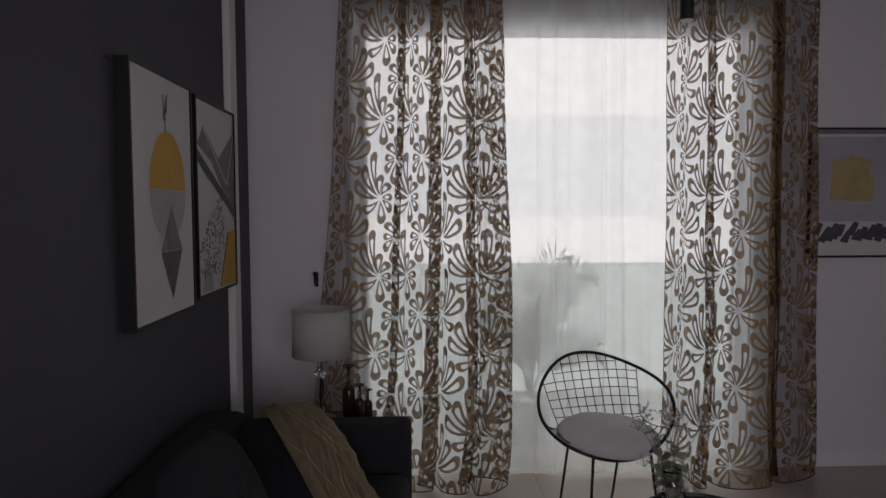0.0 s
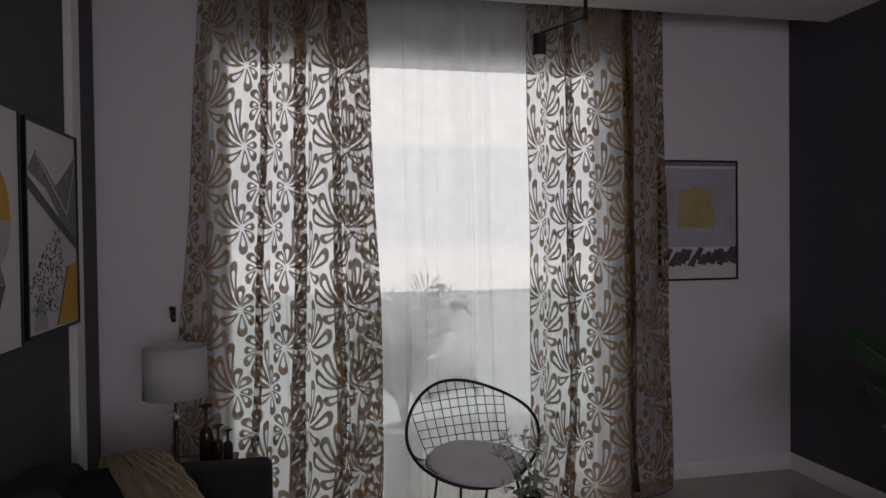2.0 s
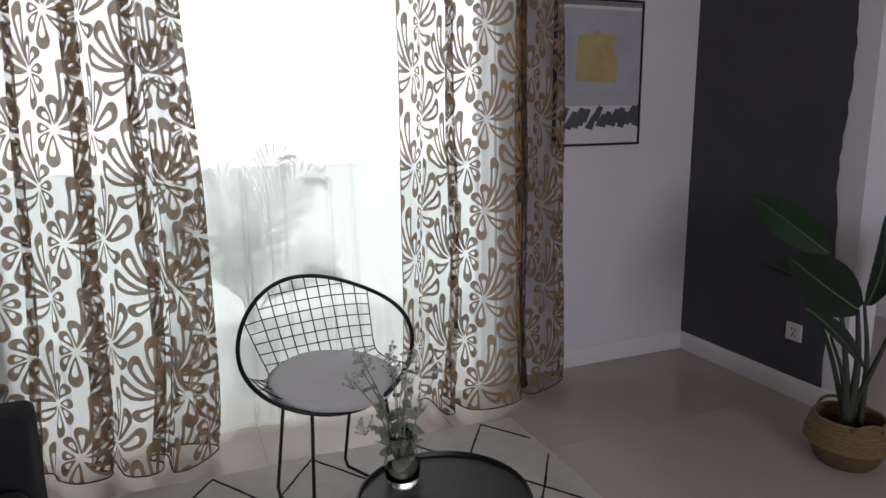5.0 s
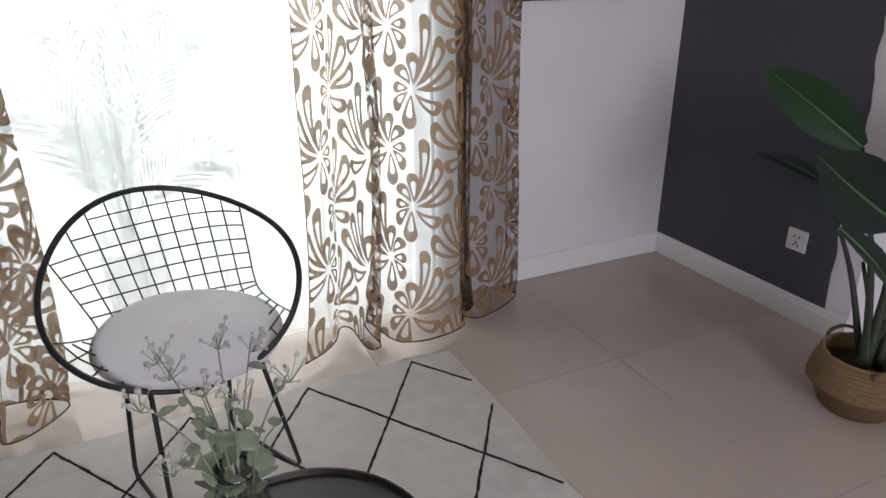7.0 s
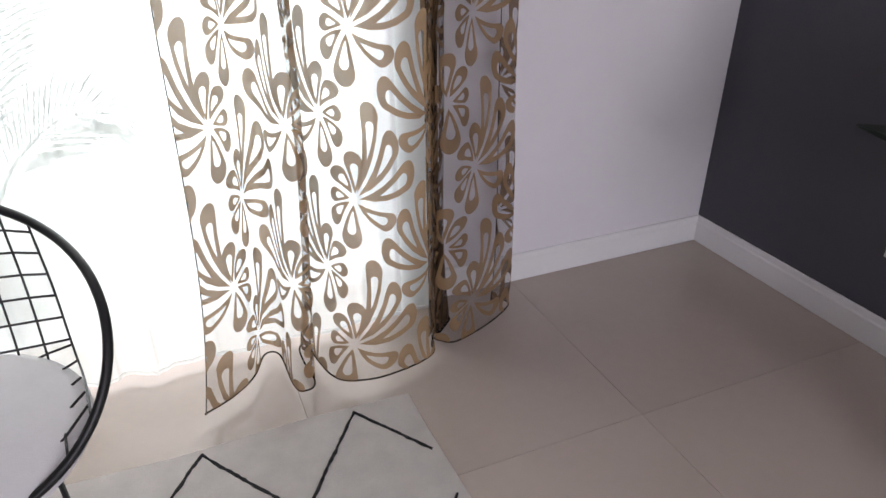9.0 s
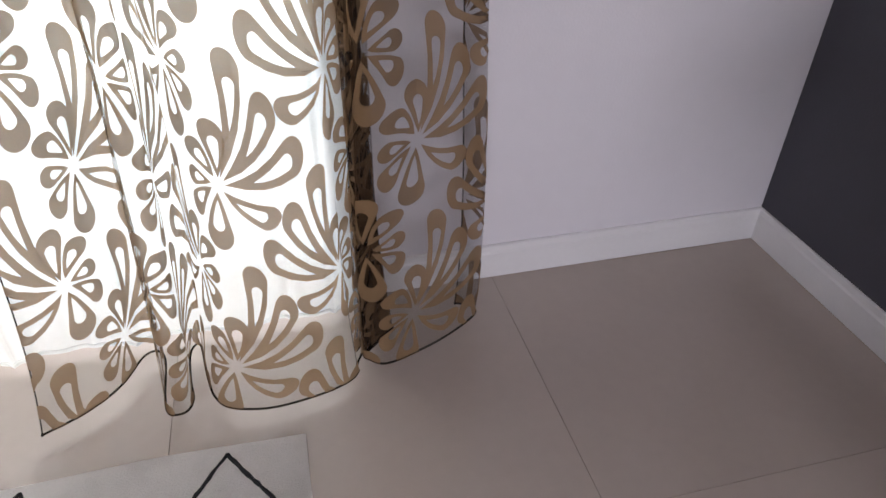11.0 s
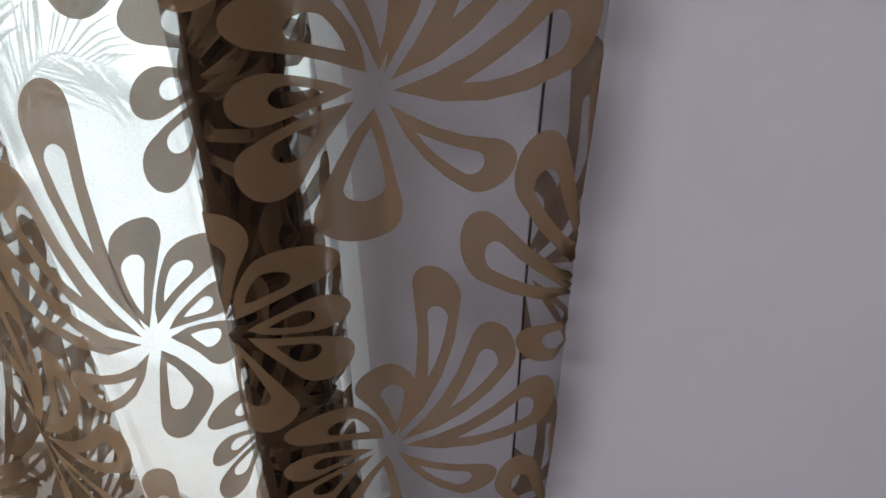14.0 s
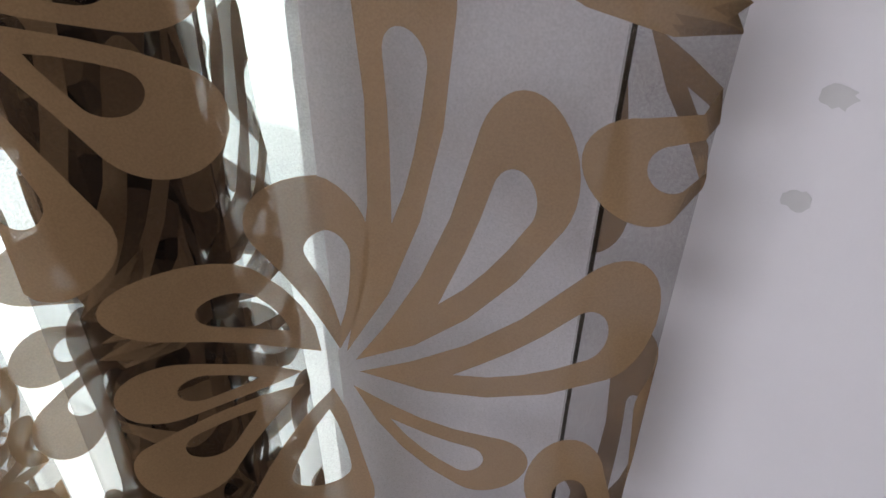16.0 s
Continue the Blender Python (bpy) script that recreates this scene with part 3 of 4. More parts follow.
for i in range(-3, 10):
    x0 = 1.415 - 0.376 * i
    for sgn in (1, -1):
        # a diagonal from the far edge towards the near edge
        t0 = 0.0 if x0 <= 1.553 else (x0 - 1.553) / 0.188 if sgn == -1 else None
        if t0 is None:
            continue
        end = min(6.2, (1.553 - x0) / 0.188 if sgn == 1 else (x0 - RX0 - 0.03) / 0.188)
        if x0 < RX0 and sgn == -1 or end - t0 < 0.2:
            continue
        if x0 < RX0:
            t0 = (RX0 + 0.03 - x0) / 0.188
        rug_line((x0 + sgn * 0.188 * t0, top - 0.272 * t0), (x0 + sgn * 0.188 * end, top - 0.272 * end), 40 + k)
        k += 1
tagged(rug, "off-white rug with black hand-drawn diamond lines, on the tile floor", "rug")

# ---- coffee table and flowers ----
table = empty("side_table", pose(0.785, 2.95, 0))
part("tabletop", lathe([(0.0, 0.438), (0.212, 0.438), (0.214, 0.452), (0.210, 0.462), (0.206, 0.462), (0.203, 0.452), (0.0, 0.449)], 64), M["black_metal"], table, "round black tray top with a raised rim", smooth=False)
for i in range(3):
    t = radians(120 * i + 40)
    part("leg", tube([(0.17 * math.cos(t), 0.17 * math.sin(t), 0.437), (0.19 * math.cos(t), 0.19 * math.sin(t), 0.014)], 0.008, 8), M["black_metal"], table, smooth=True)
tagged(table, "small round black metal tray table on the rug", "table")

vase = empty("glass_vase", pose(0.715, 3.055, 0.4495))
part("body", lathe([(0.0, 0.002), (0.036, 0.002), (0.043, 0.02), (0.046, 0.06), (0.036, 0.10), (0.030, 0.125), (0.034, 0.14), (0.031, 0.139), (0.027, 0.125), (0.033, 0.10), (0.043, 0.06), (0.040, 0.022), (0.0, 0.010)], 32), M["glass"], vase, smooth=True)
tagged(vase, "small clear glass vase on the black tray table", "vase")

bouquet = empty("bouquet", pose(0.715, 3.055, 0.4495))
rng = random.Random(11)
leaf_me = bpy.data.meshes.new("leaf")
bm = bmesh.new()
rows = []
for i in range(7):
    f = i / 6
    w = 0.016 * math.sin(math.pi * (0.08 + 0.9 * f)) ** 0.7
    rows.append([(x * w, 0.040 * f, 0.004 * math.sin(math.pi * f) - 0.003 * abs(x)) for x in (-1, -0.5, 0, 0.5, 1)])
grid_mesh(bm, rows)
bm.to_mesh(leaf_me)
bm.free()
leaf_me.materials.append(M["soft_leaf"])
leaf_me.polygons.foreach_set("use_smooth", [True] * len(leaf_me.polygons))
bud_me = bpy.data.meshes.new("blossom")
bm = bmesh.new()
bmesh.ops.create_icosphere(bm, subdivisions=1, radius=0.0048)
bm.to_mesh(bud_me)
bm.free()
bud_me.materials.append(M["blossom"])
for s in range(13):
    t = rng.uniform(0, 2 * math.pi)
    lean = rng.uniform(0.05, 0.15)
    h = rng.uniform(0.22, 0.34) if s < 8 else rng.uniform(0.13, 0.22)
    tip = Vector((math.cos(t) * lean + 0.02, math.sin(t) * lean + 0.03, h))
    pts, _ = spline([(0.008 * math.cos(t), 0.008 * math.sin(t), 0.03), tip * 0.45 + Vector((0, 0, 0.06)), tip], 9)
    part("stem", tube(pts, lambda f: 0.0022 - 0.001 * f, 5), M["soft_leaf"], bouquet, smooth=True)
    for i in range(2, 8):
        if rng.random() < (0.85 if i < 6 else 0.35):
            lf = new("leaf", leaf_me)
            lf.parent = bouquet
            sc = rng.uniform(0.8, 1.3) * (1.15 if i < 5 else 0.6)
            lf.matrix_basis = Matrix.Translation(Vector(pts[i])) @ Euler((rng.uniform(-0.5, 0.7), rng.uniform(-0.5, 0.5), rng.uniform(0, 6.28))).to_matrix().to_4x4() @ Matrix.Scale(sc, 4)
    if s < 9:
        for q in range(11):
            o = Vector((rng.uniform(-0.026, 0.026), rng.uniform(-0.026, 0.026), rng.uniform(-0.012, 0.022)))
            bl = new("blossom", bud_me)
            bl.parent = bouquet
            bl.matrix_basis = Matrix.Translation(tip + o) @ Matrix.Scale(rng.uniform(0.6, 1.2), 4)
            part("twig", tube([tip - Vector((0, 0, 0.02)), tip + o], 0.0007, 4), M["soft_leaf"], bouquet)
tagged(bouquet, "grey-green leafy bouquet with tiny pale blossoms in the glass vase", "flowers")


# ---- sofa corner ----
def sofa():
    s = empty("sofa")
    part("base", box((-1.00, 1.70, 0.10), (-0.18, 3.52, 0.27), 0.02), M["sofa"], s)
    part("backrest", box((-1.01, 1.70, 0.20), (-0.80, 3.52, 0.68), 0.05, 4), M["sofa"], s, smooth=True)
    for y0, y1 in ((1.72, 2.60), (2.61, 3.50)):
        part("seat_cushion", box((-0.80, y0, 0.265), (-0.17, y1, 0.42), 0.045, 4), M["sofa"], s, smooth=True)
    for y0, y1 in ((1.54, 1.71), (3.51, 3.66)):
        part("armrest", box((-1.0, y0, 0.10), (-0.165, y1, 0.60), 0.03, 4), M["sofa"], s, smooth=True)
    for x in (-0.94, -0.24):
        for y in (1.62, 3.58):
            part("leg", lathe([(0.0, 0.0), (0.014, 0.0), (0.022, 0.11), (0.0, 0.11)], 12, pose(x, y, 0)), M["dark_wood"], s, smooth=True)
    return tagged(s, "charcoal fabric sofa against the dark wall", "sofa")


sofa()


def pillow_loop(t):
    k = 1.0 / (abs(math.cos(t)) ** 4 + abs(math.sin(t)) ** 4) ** 0.25
    return 0.23 * k * math.cos(t), 0.22 * k * math.sin(t)


pad("throw_pillow", pillow_loop, 0.15, pose(-0.63, 3.31, 0.52, 36, 0, 14), M["pillow"], 7, "dark grey square pillow leaning on the sofa arm", "pillow")
pad("throw_pillow", pillow_loop, 0.15, pose(-0.68, 2.72, 0.61, 0, 64, -8), M["pillow"], 9, "dark grey square pillow leaning on the sofa back", "pillow")

throw = empty("throw_blanket")
path, _ = spline([(-0.675, 3.50, 0.62), (-0.665, 3.49, 0.675), (-0.635, 3.45, 0.695), (-0.58, 3.36, 0.675), (-0.52, 3.28, 0.635), (-0.455, 3.20, 0.575), (-0.39, 3.12, 0.50), (-0.31, 3.04, 0.445), (-0.21, 2.97, 0.44), (-0.155, 2.95, 0.38), (-0.148, 2.94, 0.30)], 60)
bm = bmesh.new()
rows = []
for i, p in enumerate(path):
    f = i / 59
    w = 0.085 + 0.085 * f
    turn = math.radians(5 + 85 * min(1.0, f * 1.15))
    row = []
    for j in range(41):
        g = j / 40 * 2 - 1
        ripple = 0.020 * math.sin(g * 9 + 3 * f) * (0.4 + 0.6 * f) + 0.008 * math.sin(g * 23 + 6 * f + 1)
        edge = 0.02 * max(0.0, abs(g) - 0.75)
        row.append((p[0] + 0.5 * ripple * f + g * w * math.cos(turn), p[1] + g * w * math.sin(turn), p[2] + abs(ripple) * 0.6 + 0.008 - edge))
    rows.append(row)
grid_mesh(bm, rows)
bmesh.ops.solidify(bm, geom=bm.faces[:], thickness=0.007)
part("knit", bm, M["throw"], throw, smooth=True)
# raised cable ribs in diamonds
for q in range(9):
    for sgn in (1, -1):
        pts = []
        for i in range(4, 58):
            j = (q * 5 + sgn * i * 0.9) % 80
            j = 80 - j if j > 40 else j
            lo = int(min(39, j))
            a, b = Vector(rows[i][lo]), Vector(rows[i][lo + 1])
            pts.append(a.lerp(b, j - lo) + Vector((0.002, 0, 0.004)))
        if sgn == 1 or q % 3 == 0:
            part("cable", tube(pts, 0.0026, 5), M["throw"], throw, smooth=True)
tagged(throw, "beige cable-knit throw draped over the sofa corner", "blanket")

nt = empty("bedside_table", pose(-0.58, 3.93, 0))
part("tabletop", box((-0.24, -0.19, 0.455), (0.24, 0.19, 0.480), 0.004), M["dark_wood"], nt)
for x in (-0.21, 0.21):
    for y in (-0.16, 0.16):
        part("leg", box((x - 0.014, y - 0.014, 0.0), (x + 0.014, y + 0.014, 0.455), 0.003), M["dark_wood"], nt)
tagged(nt, "dark wooden lamp table behind the sofa arm", "table")

lamp = empty("table_lamp", pose(-0.586, 3.98, 0.4805))
sh = lathe([(0.133, 0.305), (0.135, 0.305), (0.131, 0.520), (0.128, 0.520), (0.133, 0.305)], 48)
part("shade", sh, M["shade"], lamp, "white fabric drum shade", smooth=True)
part("base", lathe([(0.0, 0.0), (0.065, 0.0), (0.065, 0.012), (0.02, 0.02), (0.0, 0.02)], 32), M["chrome"], lamp, smooth=False)
part("stem", lathe([(0.0, 0.018), (0.011, 0.018), (0.011, 0.20), (0.016, 0.205), (0.0, 0.205)], 20), M["chrome"], lamp, "brushed steel stem", smooth=True)
bm = bmesh.new()
for i in range(6):
    t = 2 * math.pi * i / 6
    r = bmesh.ops.create_icosphere(bm, subdivisions=1, radius=0.017)
    bmesh.ops.translate(bm, verts=r["verts"], vec=(0.022 * math.cos(t), 0.022 * math.sin(t), 0.222))
part("crystal", bm, M["glass"], lamp, "ring of cut glass beads")
part("neck", tube([(0, 0, 0.2), (0, 0, 0.34)], 0.006, 10), M["chrome"], lamp, smooth=True)
for i in range(3):
    t = 2 * math.pi * i / 3
    part("spoke", tube([(0, 0, 0.335), (0.131 * math.cos(t), 0.131 * math.sin(t), 0.335)], 0.002, 6), M["chrome"], lamp)
part("bulb", lathe([(0.0, 0.335), (0.014, 0.34), (0.03, 0.39), (0.02, 0.425), (0.0, 0.435)], 20), M["plastic"], lamp, smooth=True)
tagged(lamp, "unlit table lamp with a white drum shade and steel stem", "lamp")


def bottle(x, y, h, r, lean):
    b = empty("bottle_vase", pose(x, y, 0.4805))
    part("body", lathe([(0.0, 0.0), (r * 0.9, 0.0), (r, 0.01), (r, h * 0.52), (r * 0.75, h * 0.60), (r * 0.28, h * 0.66), (r * 0.24, h * 0.9), (r * 0.24, h * 0.93)], 28), M["brown_glass"], b, smooth=True)
    part("lip", lathe([(r * 0.24, h * 0.925), (r * 0.9, h * 0.985), (r * 1.05, h), (r * 0.95, h * 1.005), (r * 0.2, h * 0.95)], 28), M["brown_glass"], b, "flared lip", smooth=True)
    return tagged(b, "slim brown glass bottle vase on the lamp table", "vase", "bottle vases")


bottle(-0.462, 3.98, 0.255, 0.030, 0)
bottle(-0.408, 3.94, 0.175, 0.024, 0)
bottle(-0.375, 4.00, 0.135, 0.022, 0)


# ---- pictures ----
def flat(points, x=None, off=0.0, dz=0.0):
    bm = bmesh.new()
    bm.faces.new([bm.verts.new(p) for p in points])
    return bm


def picture(name, w, h, depth, m, label):
    """A framed print, hanging in its own x-z plane and facing -y."""
    p = empty(name, m)
    fw = 0.012
    bm = bmesh.new()
    add_box(bm, (0, -depth, 0), (fw, 0, h), 0.0015, 1)
    add_box(bm, (w - fw, -depth, 0), (w, 0, h), 0.0015, 1)
    add_box(bm, (fw, -depth, 0), (w - fw, 0, fw), 0.0015, 1)
    add_box(bm, (fw, -depth, h - fw), (w - fw, 0, h), 0.0015, 1)
    part("frame", bm, M["frame_black"], p, "slim black frame")
    part("print", box((fw, -depth + 0.006, fw), (w - fw, -0.002, h - fw)), M["paper"], p, "white art print")
    return tagged(p, label, "picture")


def shape(pic, pts, y, material, label="", name="shape"):
    bm = bmesh.new()
    bm.faces.new([bm.verts.new((x, y, z)) for x, z in pts])
    return part(name, bm, material, pic, label)


def arc(cx, cz, rx, rz, a0, a1, n=24):
    return [(cx + rx * math.cos(radians(a0 + (a1 - a0) * i / n)), cz + rz * math.sin(radians(a0 + (a1 - a0) * i / n))) for i in range(n + 1)]


west = pose(WX + 0.001, 2.945, 1.085, 0, 0, 90)
pa = picture("wall_picture", 0.555, 0.84, 0.045, west, "framed print of an ochre dome above a dark diamond")
ys = -0.045 + 0.0045
shape(pa, arc(0.31, 0.445, 0.165, 0.17, 180, 360), ys, M["ink_grey"], "pale grey half oval")
shape(pa, arc(0.31, 0.447, 0.165, 0.20, 0, 180), ys, M["ink_yellow"], "ochre dome")
shape(pa, [(0.225, 0.235), (0.325, 0.235), (0.425, 0.235), (0.325, 0.395)], ys - 0.0006, M["ink_mid"], "grey upper half of the diamond")
shape(pa, [(0.225, 0.234), (0.325, 0.065), (0.425, 0.234)], ys - 0.0006, M["ink_dark"], "dark lower half of the diamond")
for x0, z0, x1, z1 in ((0.290, 0.640, 0.292, 0.74), (0.275, 0.70, 0.305, 0.725), (0.28, 0.68, 0.273, 0.77), (0.303, 0.71, 0.315, 0.775), (0.292, 0.72, 0.30, 0.765)):
    d = Vector((z1 - z0, x0 - x1)).normalized() * 0.004
    shape(pa, [(x0 - d.x, z0 - d.y), (x0 + d.x, z0 + d.y), (x1 + d.x, z1 + d.y), (x1 - d.x, z1 - d.y)], ys, M["ink_dark"], name="stroke")

west2 = pose(WX + 0.001, 3.556, 1.105, 0, 0, 90)
pb = picture("wall_picture", 0.555, 0.81, 0.04, west2, "framed print of grey brush strokes, speckles and an ochre wedge")
ys = -0.04 + 0.0045
shape(pb, [(0.02, 0.62), (0.10, 0.70), (0.30, 0.58), (0.54, 0.72), (0.54, 0.33), (0.46, 0.36), (0.20, 0.56)], ys, M["ink_mid"], "grey brush field")
shape(pb, [(0.02, 0.55), (0.02, 0.60), (0.53, 0.36), (0.53, 0.32)], ys - 0.0006, M["ink_dark"], "dark diagonal stroke")
for x0, z0, x1, z1 in ((0.10, 0.69, 0.42, 0.47), (0.42, 0.47, 0.53, 0.70)):
    d = Vector((z1 - z0, x0 - x1)).normalized() * 0.004
    shape(pb, [(x0 - d.x, z0 - d.y), (x0 + d.x, z0 + d.y), (x1 + d.x, z1 + d.y), (x1 - d.x, z1 - d.y)], ys - 0.0010, M["paper"], name="stroke")
shape(pb, [(0.30, 0.02), (0.54, 0.02), (0.54, 0.27), (0.42, 0.25), (0.36, 0.16)], ys, M["ink_yellow"], "ochre wedge")
shape(pb, [(0.285, 0.02), (0.30, 0.02), (0.425, 0.25), (0.415, 0.26)], ys - 0.0004, M["ink_dark"], name="stroke")
shape(pb, [(0.05, 0.02), (0.20, 0.02), (0.16, 0.14), (0.10, 0.16)], ys, M["ink_grey"], "grey wash")
rng = random.Random(21)
bm = bmesh.new()
for i in range(420):
    x, z = rng.uniform(0.03, 0.36), rng.uniform(0.08, 0.44)
    if z > 0.20 + x * 0.72 or x > 0.30 and z < 0.18:
        continue
    w, h, t = rng.uniform(0.002, 0.005), rng.uniform(0.004, 0.009), rng.uniform(0, 3.1)
    bm.faces.new([bm.verts.new((x + math.cos(t) * a * h - math.sin(t) * b * w, ys, z + math.sin(t) * a * h + math.cos(t) * b * w)) for a, b in ((-1, -1), (1, -1), (1, 1), (-1, 1))])
tagged(part("speckle", bm, M["ink_dark"], pb, "dark speckles"), kind="stuff")

pc = picture("wall_picture", 0.52, 0.715, 0.02, pose(2.015, NY - 0.002, 1.187), "framed print of an ochre square over dark brush strokes")
ys = -0.02 + 0.0045
shape(pc, [(0.013, 0.20), (0.507, 0.20), (0.507, 0.665), (0.013, 0.665)], ys, M["ink_wash"], "pale lilac-grey wash")
shape(pc, [(0.013, 0.68), (0.507, 0.68), (0.507, 0.702), (0.013, 0.702)], ys - 0.0004, M["ink_mid"], "grey upper band")
shape(pc, [(0.12, 0.32), (0.36, 0.31), (0.37, 0.44), (0.34, 0.45), (0.35, 0.54), (0.27, 0.55), (0.24, 0.57), (0.21, 0.545), (0.13, 0.54)], ys - 0.0004, M["ink_faded"], "loose faded ochre block")
rng = random.Random(8)
for i in range(15):
    x0 = 0.02 + i * 0.032
    h = rng.uniform(0.045, 0.085)
    z0 = 0.115 + rng.uniform(-0.025, 0.02)
    w = rng.uniform(0.04, 0.06)
    x1 = min(0.505, x0 + h * 0.8)
    shape(pc, [(x0, z0), (min(0.505, x0 + w), z0 - 0.012), (min(0.506, x1 + w * 0.6), z0 + h), (x1, z0 + h + 0.008)], ys - 0.0008 - 0.0001 * i, M["ink_dark"], name="stroke")


# ---- leaf plant in its basket ----
def blade(base, tip, width, up, droop, material, parent, folds=0.25):
    """A broad leaf from base to tip: a bowed blade with side veins and a midrib."""
    base, tip, up = Vector(base), Vector(tip), Vector(up).normalized()
    d = tip - base
    side = d.cross(up).normalized()
    nrm = side.cross(d).normalized()
    bm = bmesh.new()
    rows, n = [], 26
    for i in range(n + 1):
        f = i / n
        w = width * math.sin(math.pi * min(1, f * 0.93 + 0.045)) ** 0.75 * (1 - 0.25 * f)
        c = base + d * f + nrm * (droop * math.sin(math.pi * f))
        rip = 0.05 * math.sin(i * 2.4)
        rows.append([c + side * (w * k) + nrm * (w * (folds * abs(k) + rip * abs(k) * 0.5) - 0.004 * (k == 0)) for k in (-1, -0.75, -0.45, -0.15, 0, 0.15, 0.45, 0.75, 1)])
    grid_mesh(bm, rows)
    lf = part("leaf", bm, material, parent, smooth=True)
    part("midrib", tube([r[4] for r in rows], lambda f: 0.005 * (1 - f) + 0.001, 6), M["rib"], lf, smooth=True)
    return lf


M["rib"] = mat("pale_leaf_rib", (0.09, 0.17, 0.06), 0.5)
plant = empty("potted_plant")
PX, PY = 2.60, 3.235
stems = [((2.69, 3.46, 0.78), 0.006), ((2.64, 3.28, 0.60), 0.008), ((2.57, 3.48, 0.68), 0.005), ((2.70, 3.30, 0.62), 0.006), ((2.40, 3.20, 0.55), 0.005), ((2.76, 3.20, 0.60), 0.006)]
for i, (p, r) in enumerate(stems):
    foot = Vector((PX - 0.04 + 0.02 * (i % 4), PY - 0.03 + 0.02 * (i % 3), 0.14))
    pts, _ = spline([foot, foot.lerp(Vector(p), 0.5) + Vector((0.01, -0.01, 0.03)), p], 14)
    part("stalk", tube(pts, lambda f, r=r: r * (2.4 - 1.5 * f), 8), M["stalk"], plant, smooth=True)
blade((2.69, 3.46, 0.78), (2.59, 3.785, 0.992), 0.085, (-1, -0.2, 0.6), 0.03, M["leaf"], plant)
# blades on the shadow side take the green with the shade in its colour
blade((2.64, 3.28, 0.60), (2.31, 3.33, 0.83), 0.115, (-0.6, -0.75, 0.3), -0.02, M["shaded_leaf"], plant)
blade((2.57, 3.48, 0.68), (2.73, 3.88, 0.665), 0.035, (-0.6, -0.2, 1), 0.02, M["shaded_leaf"], plant)
blade((2.27, 3.20, 0.67), (2.54, 3.16, 0.42), 0.045, (0.0, -1, 0.6), 0.02, M["shaded_leaf"], plant)
blade((2.72, 3.30, 0.60), (2.74, 3.28, 0.96), 0.085, (-0.1, -1, 0.1), 0.03, M["shaded_leaf"], plant)
blade((2.76, 3.20, 0.58), (2.86, 3.10, 0.95), 0.08, (-0.3, -1, 0.1), 0.03, M["leaf"], plant)
part("soil", lathe([(0.0, 0.145), (0.10, 0.14), (0.118, 0.135)], 32, pose(PX, PY, 0)), M["soil"], plant)
tagged(plant, "tall green broad-leaved plant in a seagrass basket", "plant")

basket = empty("plant_basket", pose(PX, PY, 0))
part("lower_weave", lathe([(0.0, 0.001), (0.10, 0.001), (0.112, 0.016), (0.132, 0.06), (0.142, 0.088), (0.137, 0.088), (0.127, 0.06), (0.10, 0.012), (0.0, 0.010)], 48), M["basket_dark"], basket, "smooth brown lower weave", smooth=True)
bm = bmesh.new()
for i in range(9):
    f = i / 8
    r = 0.148 - 0.026 * f ** 1.5
    add_tube(bm, [((r + 0.002 * math.sin(k * 1.7 + i * 3.1)) * math.cos(2 * math.pi * k / 60), (r + 0.002 * math.sin(k * 1.7 + i * 3.1)) * math.sin(2 * math.pi * k / 60), 0.092 + 0.096 * f) for k in range(60)], 0.0075, 6, True)
part("upper_weave", bm, M["basket"], basket, "lighter coiled upper weave", smooth=True)
for sgn in (1, -1):
    pts = [(0.055 * math.cos(t) , sgn * (0.128 + 0.012 * math.sin(t)), 0.175 + 0.035 * math.sin(t)) for t in np.linspace(0, math.pi, 12)]
    part("handle", tube([pose(0, 0, 0, 0, 0, -25) @ Vector(p) for p in pts], 0.006, 8), M["basket"], basket, "braided handle", smooth=True)
tagged(basket, "two-tone woven seagrass belly basket on the floor", "basket")

# ---- small fixtures ----
sock = empty("wall_socket", pose(EX - 0.003, 3.762, 0.325, 0, 0, -90))
part("plate", box((-0.043, -0.008, -0.043), (0.043, 0.0, 0.043), 0.003, 2), M["plastic"], sock, "white plastic plate")
for x, z, w, h, r in ((-0.010, 0.014, 0.0022, 0.006, 0), (0.010, 0.014, 0.0022, 0.006, 0), (0.0, -0.008, 0.0022, 0.006, 0), (-0.009, -0.020, 0.0022, 0.006, 30), (0.009, -0.020, 0.0022, 0.006, -30)):
    part("slot", box((-w, -0.0092, -h), (w, -0.007, h), m=pose(x, 0, z, 0, r, 0)), M["plastic_dark"], sock)
tagged(sock, "square white five-pin wall socket on the dark paint", "socket")

hook = empty("tieback_hook", pose(-0.685, NY, 1.085))
part("plate", box((-0.010, -0.006, -0.04), (0.010, -0.0, 0.04), 0.004), M["black_metal"], hook)
part("arm", tube([(0, -0.004, -0.01), (0, -0.05, -0.02), (0, -0.065, 0.0), (0, -0.062, 0.03)], 0.006, 8), M["black_metal"], hook, smooth=True)
part("knob", lathe([(0, -0.012), (0.01, -0.008), (0.012, 0.0), (0.008, 0.01), (0, 0.012)], 14, pose(0, -0.062, 0.036)), M["black_metal"], hook, smooth=True)
tagged(hook, "dark metal curtain tieback hook on the wall", "hook")

cl = empty("ceiling_lamp", pose(1.10, 3.45, 0))
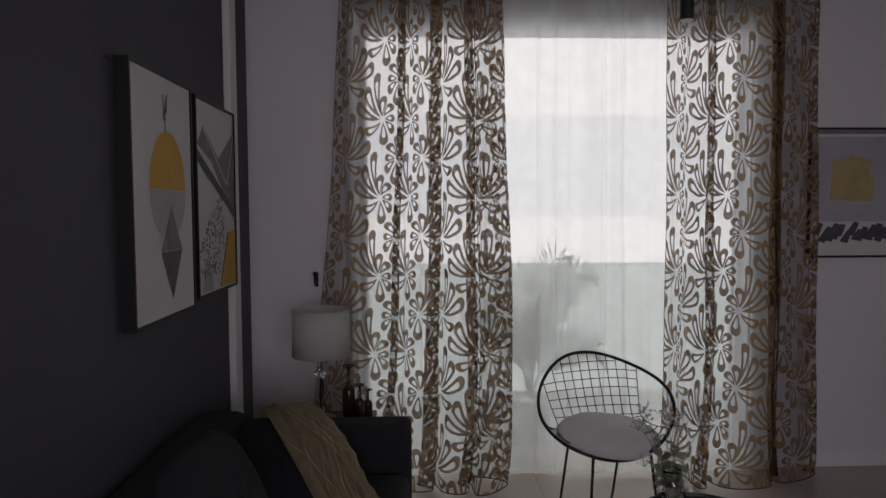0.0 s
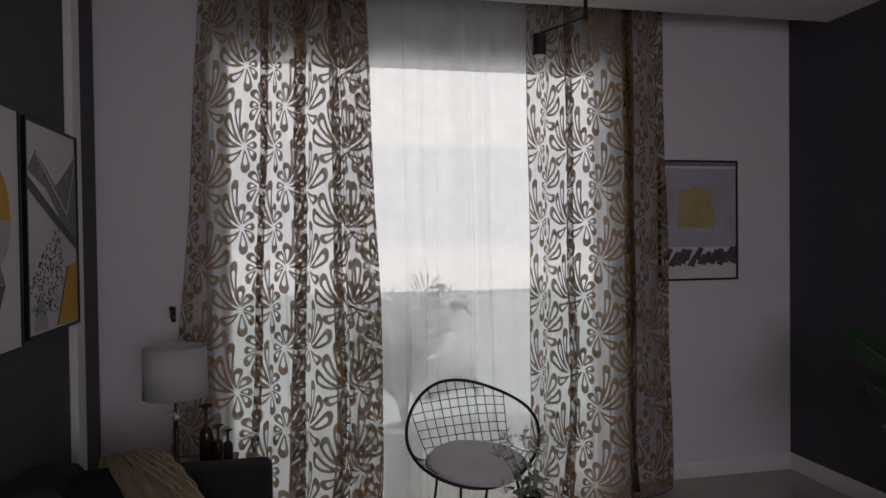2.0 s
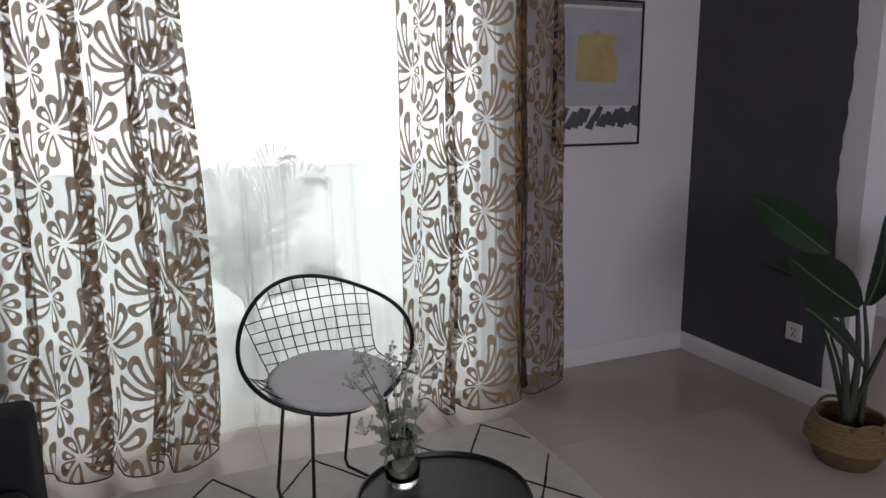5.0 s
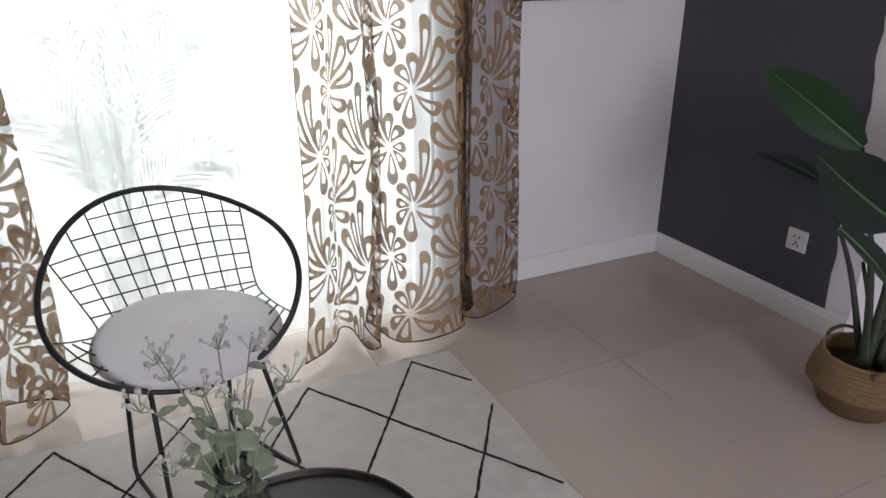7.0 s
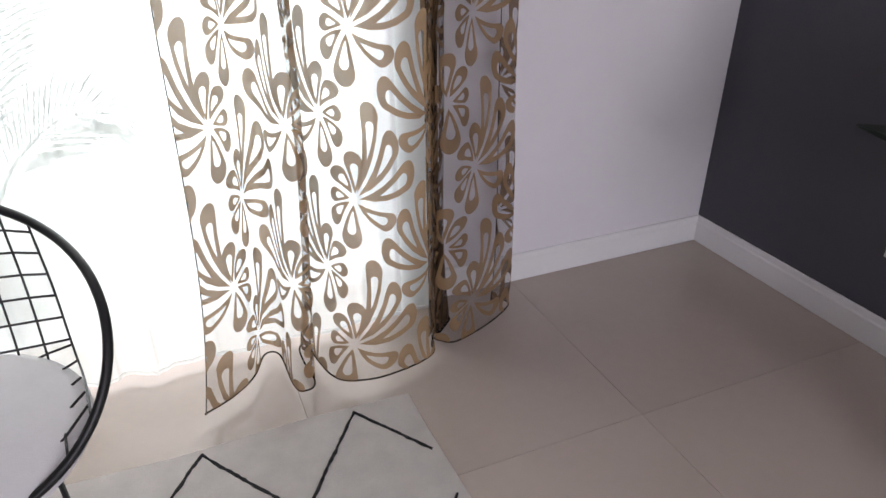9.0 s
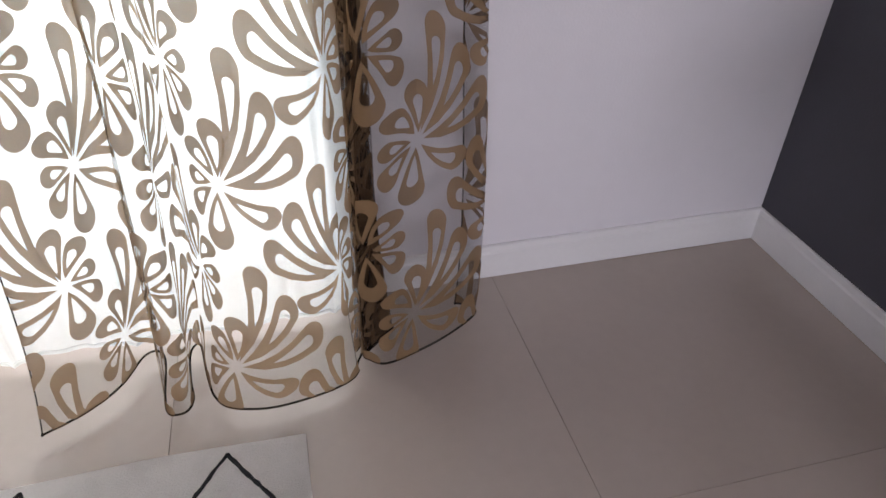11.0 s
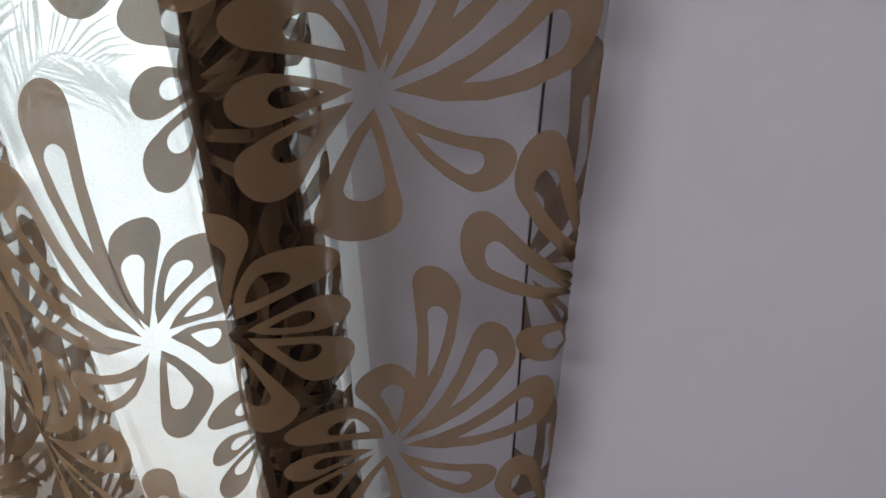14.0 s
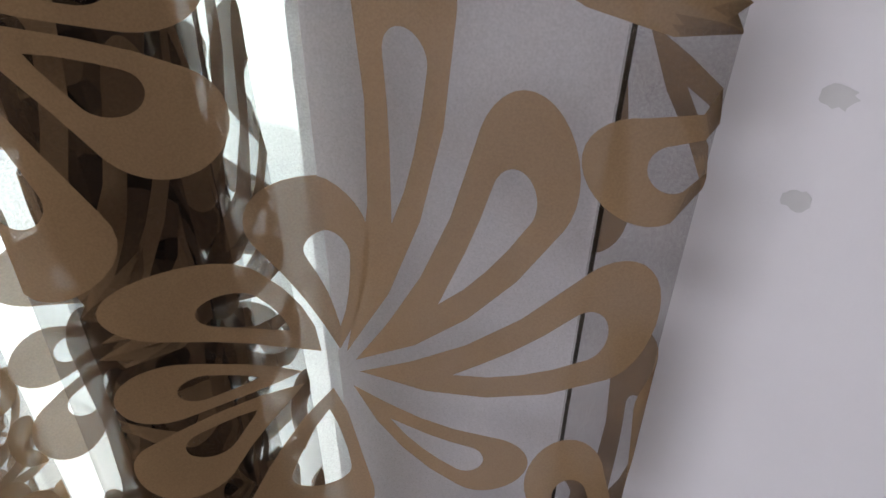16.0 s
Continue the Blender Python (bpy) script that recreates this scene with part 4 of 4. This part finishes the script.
part("canopy", lathe([(0.0, CZ - 0.025), (0.05, CZ - 0.025), (0.055, CZ - 0.001), (0.0, CZ - 0.001)], 28), M["black_metal"], cl)
part("rod", tube([(0, 0, CZ - 0.02), (0, 0, 2.33)], 0.008, 10), M["black_metal"], cl, smooth=True)
for dx, dy in ((-0.17, 0.08),):
    arm = part("arm", tube([(0, 0, 2.345), (dx * 0.97, dy * 0.97, 2.295)], 0.005, 8), M["black_metal"], cl, smooth=True)
    part("spot_head", lathe([(0.0, 2.29), (0.026, 2.29), (0.028, 2.205), (0.026, 2.202)], 20, pose(dx, dy, 0)), M["black_metal"], arm, "black cylinder spot")
    part("diffuser", lathe([(0.0, 2.194), (0.018, 2.196), (0.027, 2.204), (0.0, 2.206)], 20, pose(dx, dy, 0)), M["plastic"], arm, "white diffuser")
tagged(cl, "unlit black ceiling lamp with a cylinder spot on its arm", "lamp")

for y, z in ((2.62, 1.99), (2.88, 1.905)):
    nail = empty("nail", pose(WX, y, z, 0, 90, 0))
    part("shank", tube([(0, 0, -0.002), (0, 0, 0.018)], 0.002, 6), M["chrome"], nail)
    part("head", lathe([(0, 0.017), (0.004, 0.017), (0.004, 0.02), (0, 0.02)], 10), M["black_metal"], nail)
    tagged(nail, "small bare nail sticking out of the dark wall", "nail", "nails in the dark wall")

wn_ob = bpy.data.objects["wall_north"]
rng = random.Random(3)
M["smudge"] = mat("grey_smudge", (0.60, 0.585, 0.60), 0.8, vary=0.1)
for x, z, r in ((2.058, 0.999, 0.0085), (2.060, 1.063, 0.0085)):
    bm = bmesh.new()
    bm.faces.new([bm.verts.new((x + r * (1 + rng.uniform(-0.25, 0.25)) * math.cos(2 * math.pi * i / 18), NY - 0.0008, z + r * 0.8 * (1 + rng.uniform(-0.25, 0.25)) * math.sin(2 * math.pi * i / 18))) for i in range(18)])
    part("smudge", bm, M["smudge"], wn_ob, "faint grey smudge")


# ---- balcony palm ----
palm = empty("areca_palm", pose(0.56, 5.02, 0))
rng = random.Random(4)
for tip, crest in (((0.40, 0.05, 1.06), 1.0), ((0.22, 0.05, 1.17), 0.98), ((-0.12, 0.05, 1.08), 1.0), ((0.42, -0.05, 0.60), 1.05),
                   ((-0.32, 0.0, 0.82), 1.05), ((-0.1, -0.1, 0.76), 1.05)):
    tip = Vector(tip)
    pts, _ = spline([(0, 0, 0.28), (tip.x * 0.22, tip.y * 0.22, 0.28 + (tip.z - 0.28) * 0.55), (tip.x * 0.62, tip.y * 0.62, 0.28 + (tip.z - 0.28) * 0.94 * crest), tip], 34)
    fr = part("frond", tube(pts, lambda f: 0.007 * (1 - f) + 0.0015, 6), M["palm"], palm, smooth=True)
    bm = bmesh.new()
    for i in range(9, 34):
        p = Vector(pts[i])
        d = (p - Vector(pts[i - 1])).normalized()
        for sgn in (1, -1):
            sd = d.cross(Vector((0, -1, 0.2))).normalized() * sgn
            ln = 0.27 * math.sin(math.pi * (0.22 + 0.68 * (i - 9) / 24)) ** 0.8 * rng.uniform(0.85, 1.1)
            q = p + (sd * 0.62 + d * 0.8) * ln + Vector((0, rng.uniform(-0.03, 0.03), -0.035))
            w = d * 0.0075
            m_ = p.lerp(q, 0.45) + Vector((0, 0, 0.012))
            a = [bm.verts.new(v) for v in (p - w * 0.4, m_ - w, q, m_ + w, p + w * 0.4)]
            bm.faces.new(a)
    part("leaflets", bm, M["palm"], fr, "narrow palm leaflets")
part("pot", lathe([(0.0, 0.0), (0.11, 0.0), (0.14, 0.27), (0.148, 0.29), (0.135, 0.29), (0.13, 0.26), (0.0, 0.26)], 32, pose(0, 0, -0.012)), M["ceramic"], palm, smooth=True)
tagged(palm, "green areca palm in a pale pot on the balcony", "palm")


# ---- floor pieces ----
floor = structure("floor", box((WX - 0.2, SY - 0.2, -0.1), (EX + 2.2, NY + 0.2, -0.003)), M["grout"], "polished beige tile floor with thin dark joints", "floor")
tile_meshes = {}


def tile(x0, x1, y0, y1):
    w, d = round(x1 - x0, 3), round(y1 - y0, 3)
    if (w, d) not in tile_meshes:
        bm = box((-w / 2, -d / 2, -0.010), (w / 2, d / 2, 0.0), 0.0006, 1)
        me = bpy.data.meshes.new("tile")
        bm.to_mesh(me)
        bm.free()
        me.materials.append(M["tile"])
        tile_meshes[(w, d)] = me
    ob = new("tile", tile_meshes[(w, d)])
    ob.parent = floor
    ob.location = ((x0 + x1) / 2, (y0 + y1) / 2, 0)


J = 0.0006
xs = [WX] + [x for x in (-0.3 - 0.8, -0.3, 0.5, 1.3, 2.1, 2.9, 3.7, 4.5) if x > WX + 0.02] + [EX + 1.6]
ysj = [SY] + [3.783 - 0.8 * k for k in range(7, -1, -1) if 3.783 - 0.8 * k > SY + 0.02] + [NY + 0.19]
for x0, x1 in zip(xs, xs[1:]):
    for y0, y1 in zip(ysj, ysj[1:]):
        tile(x0 + J, x1 - J, y0 + J, y1 - J)
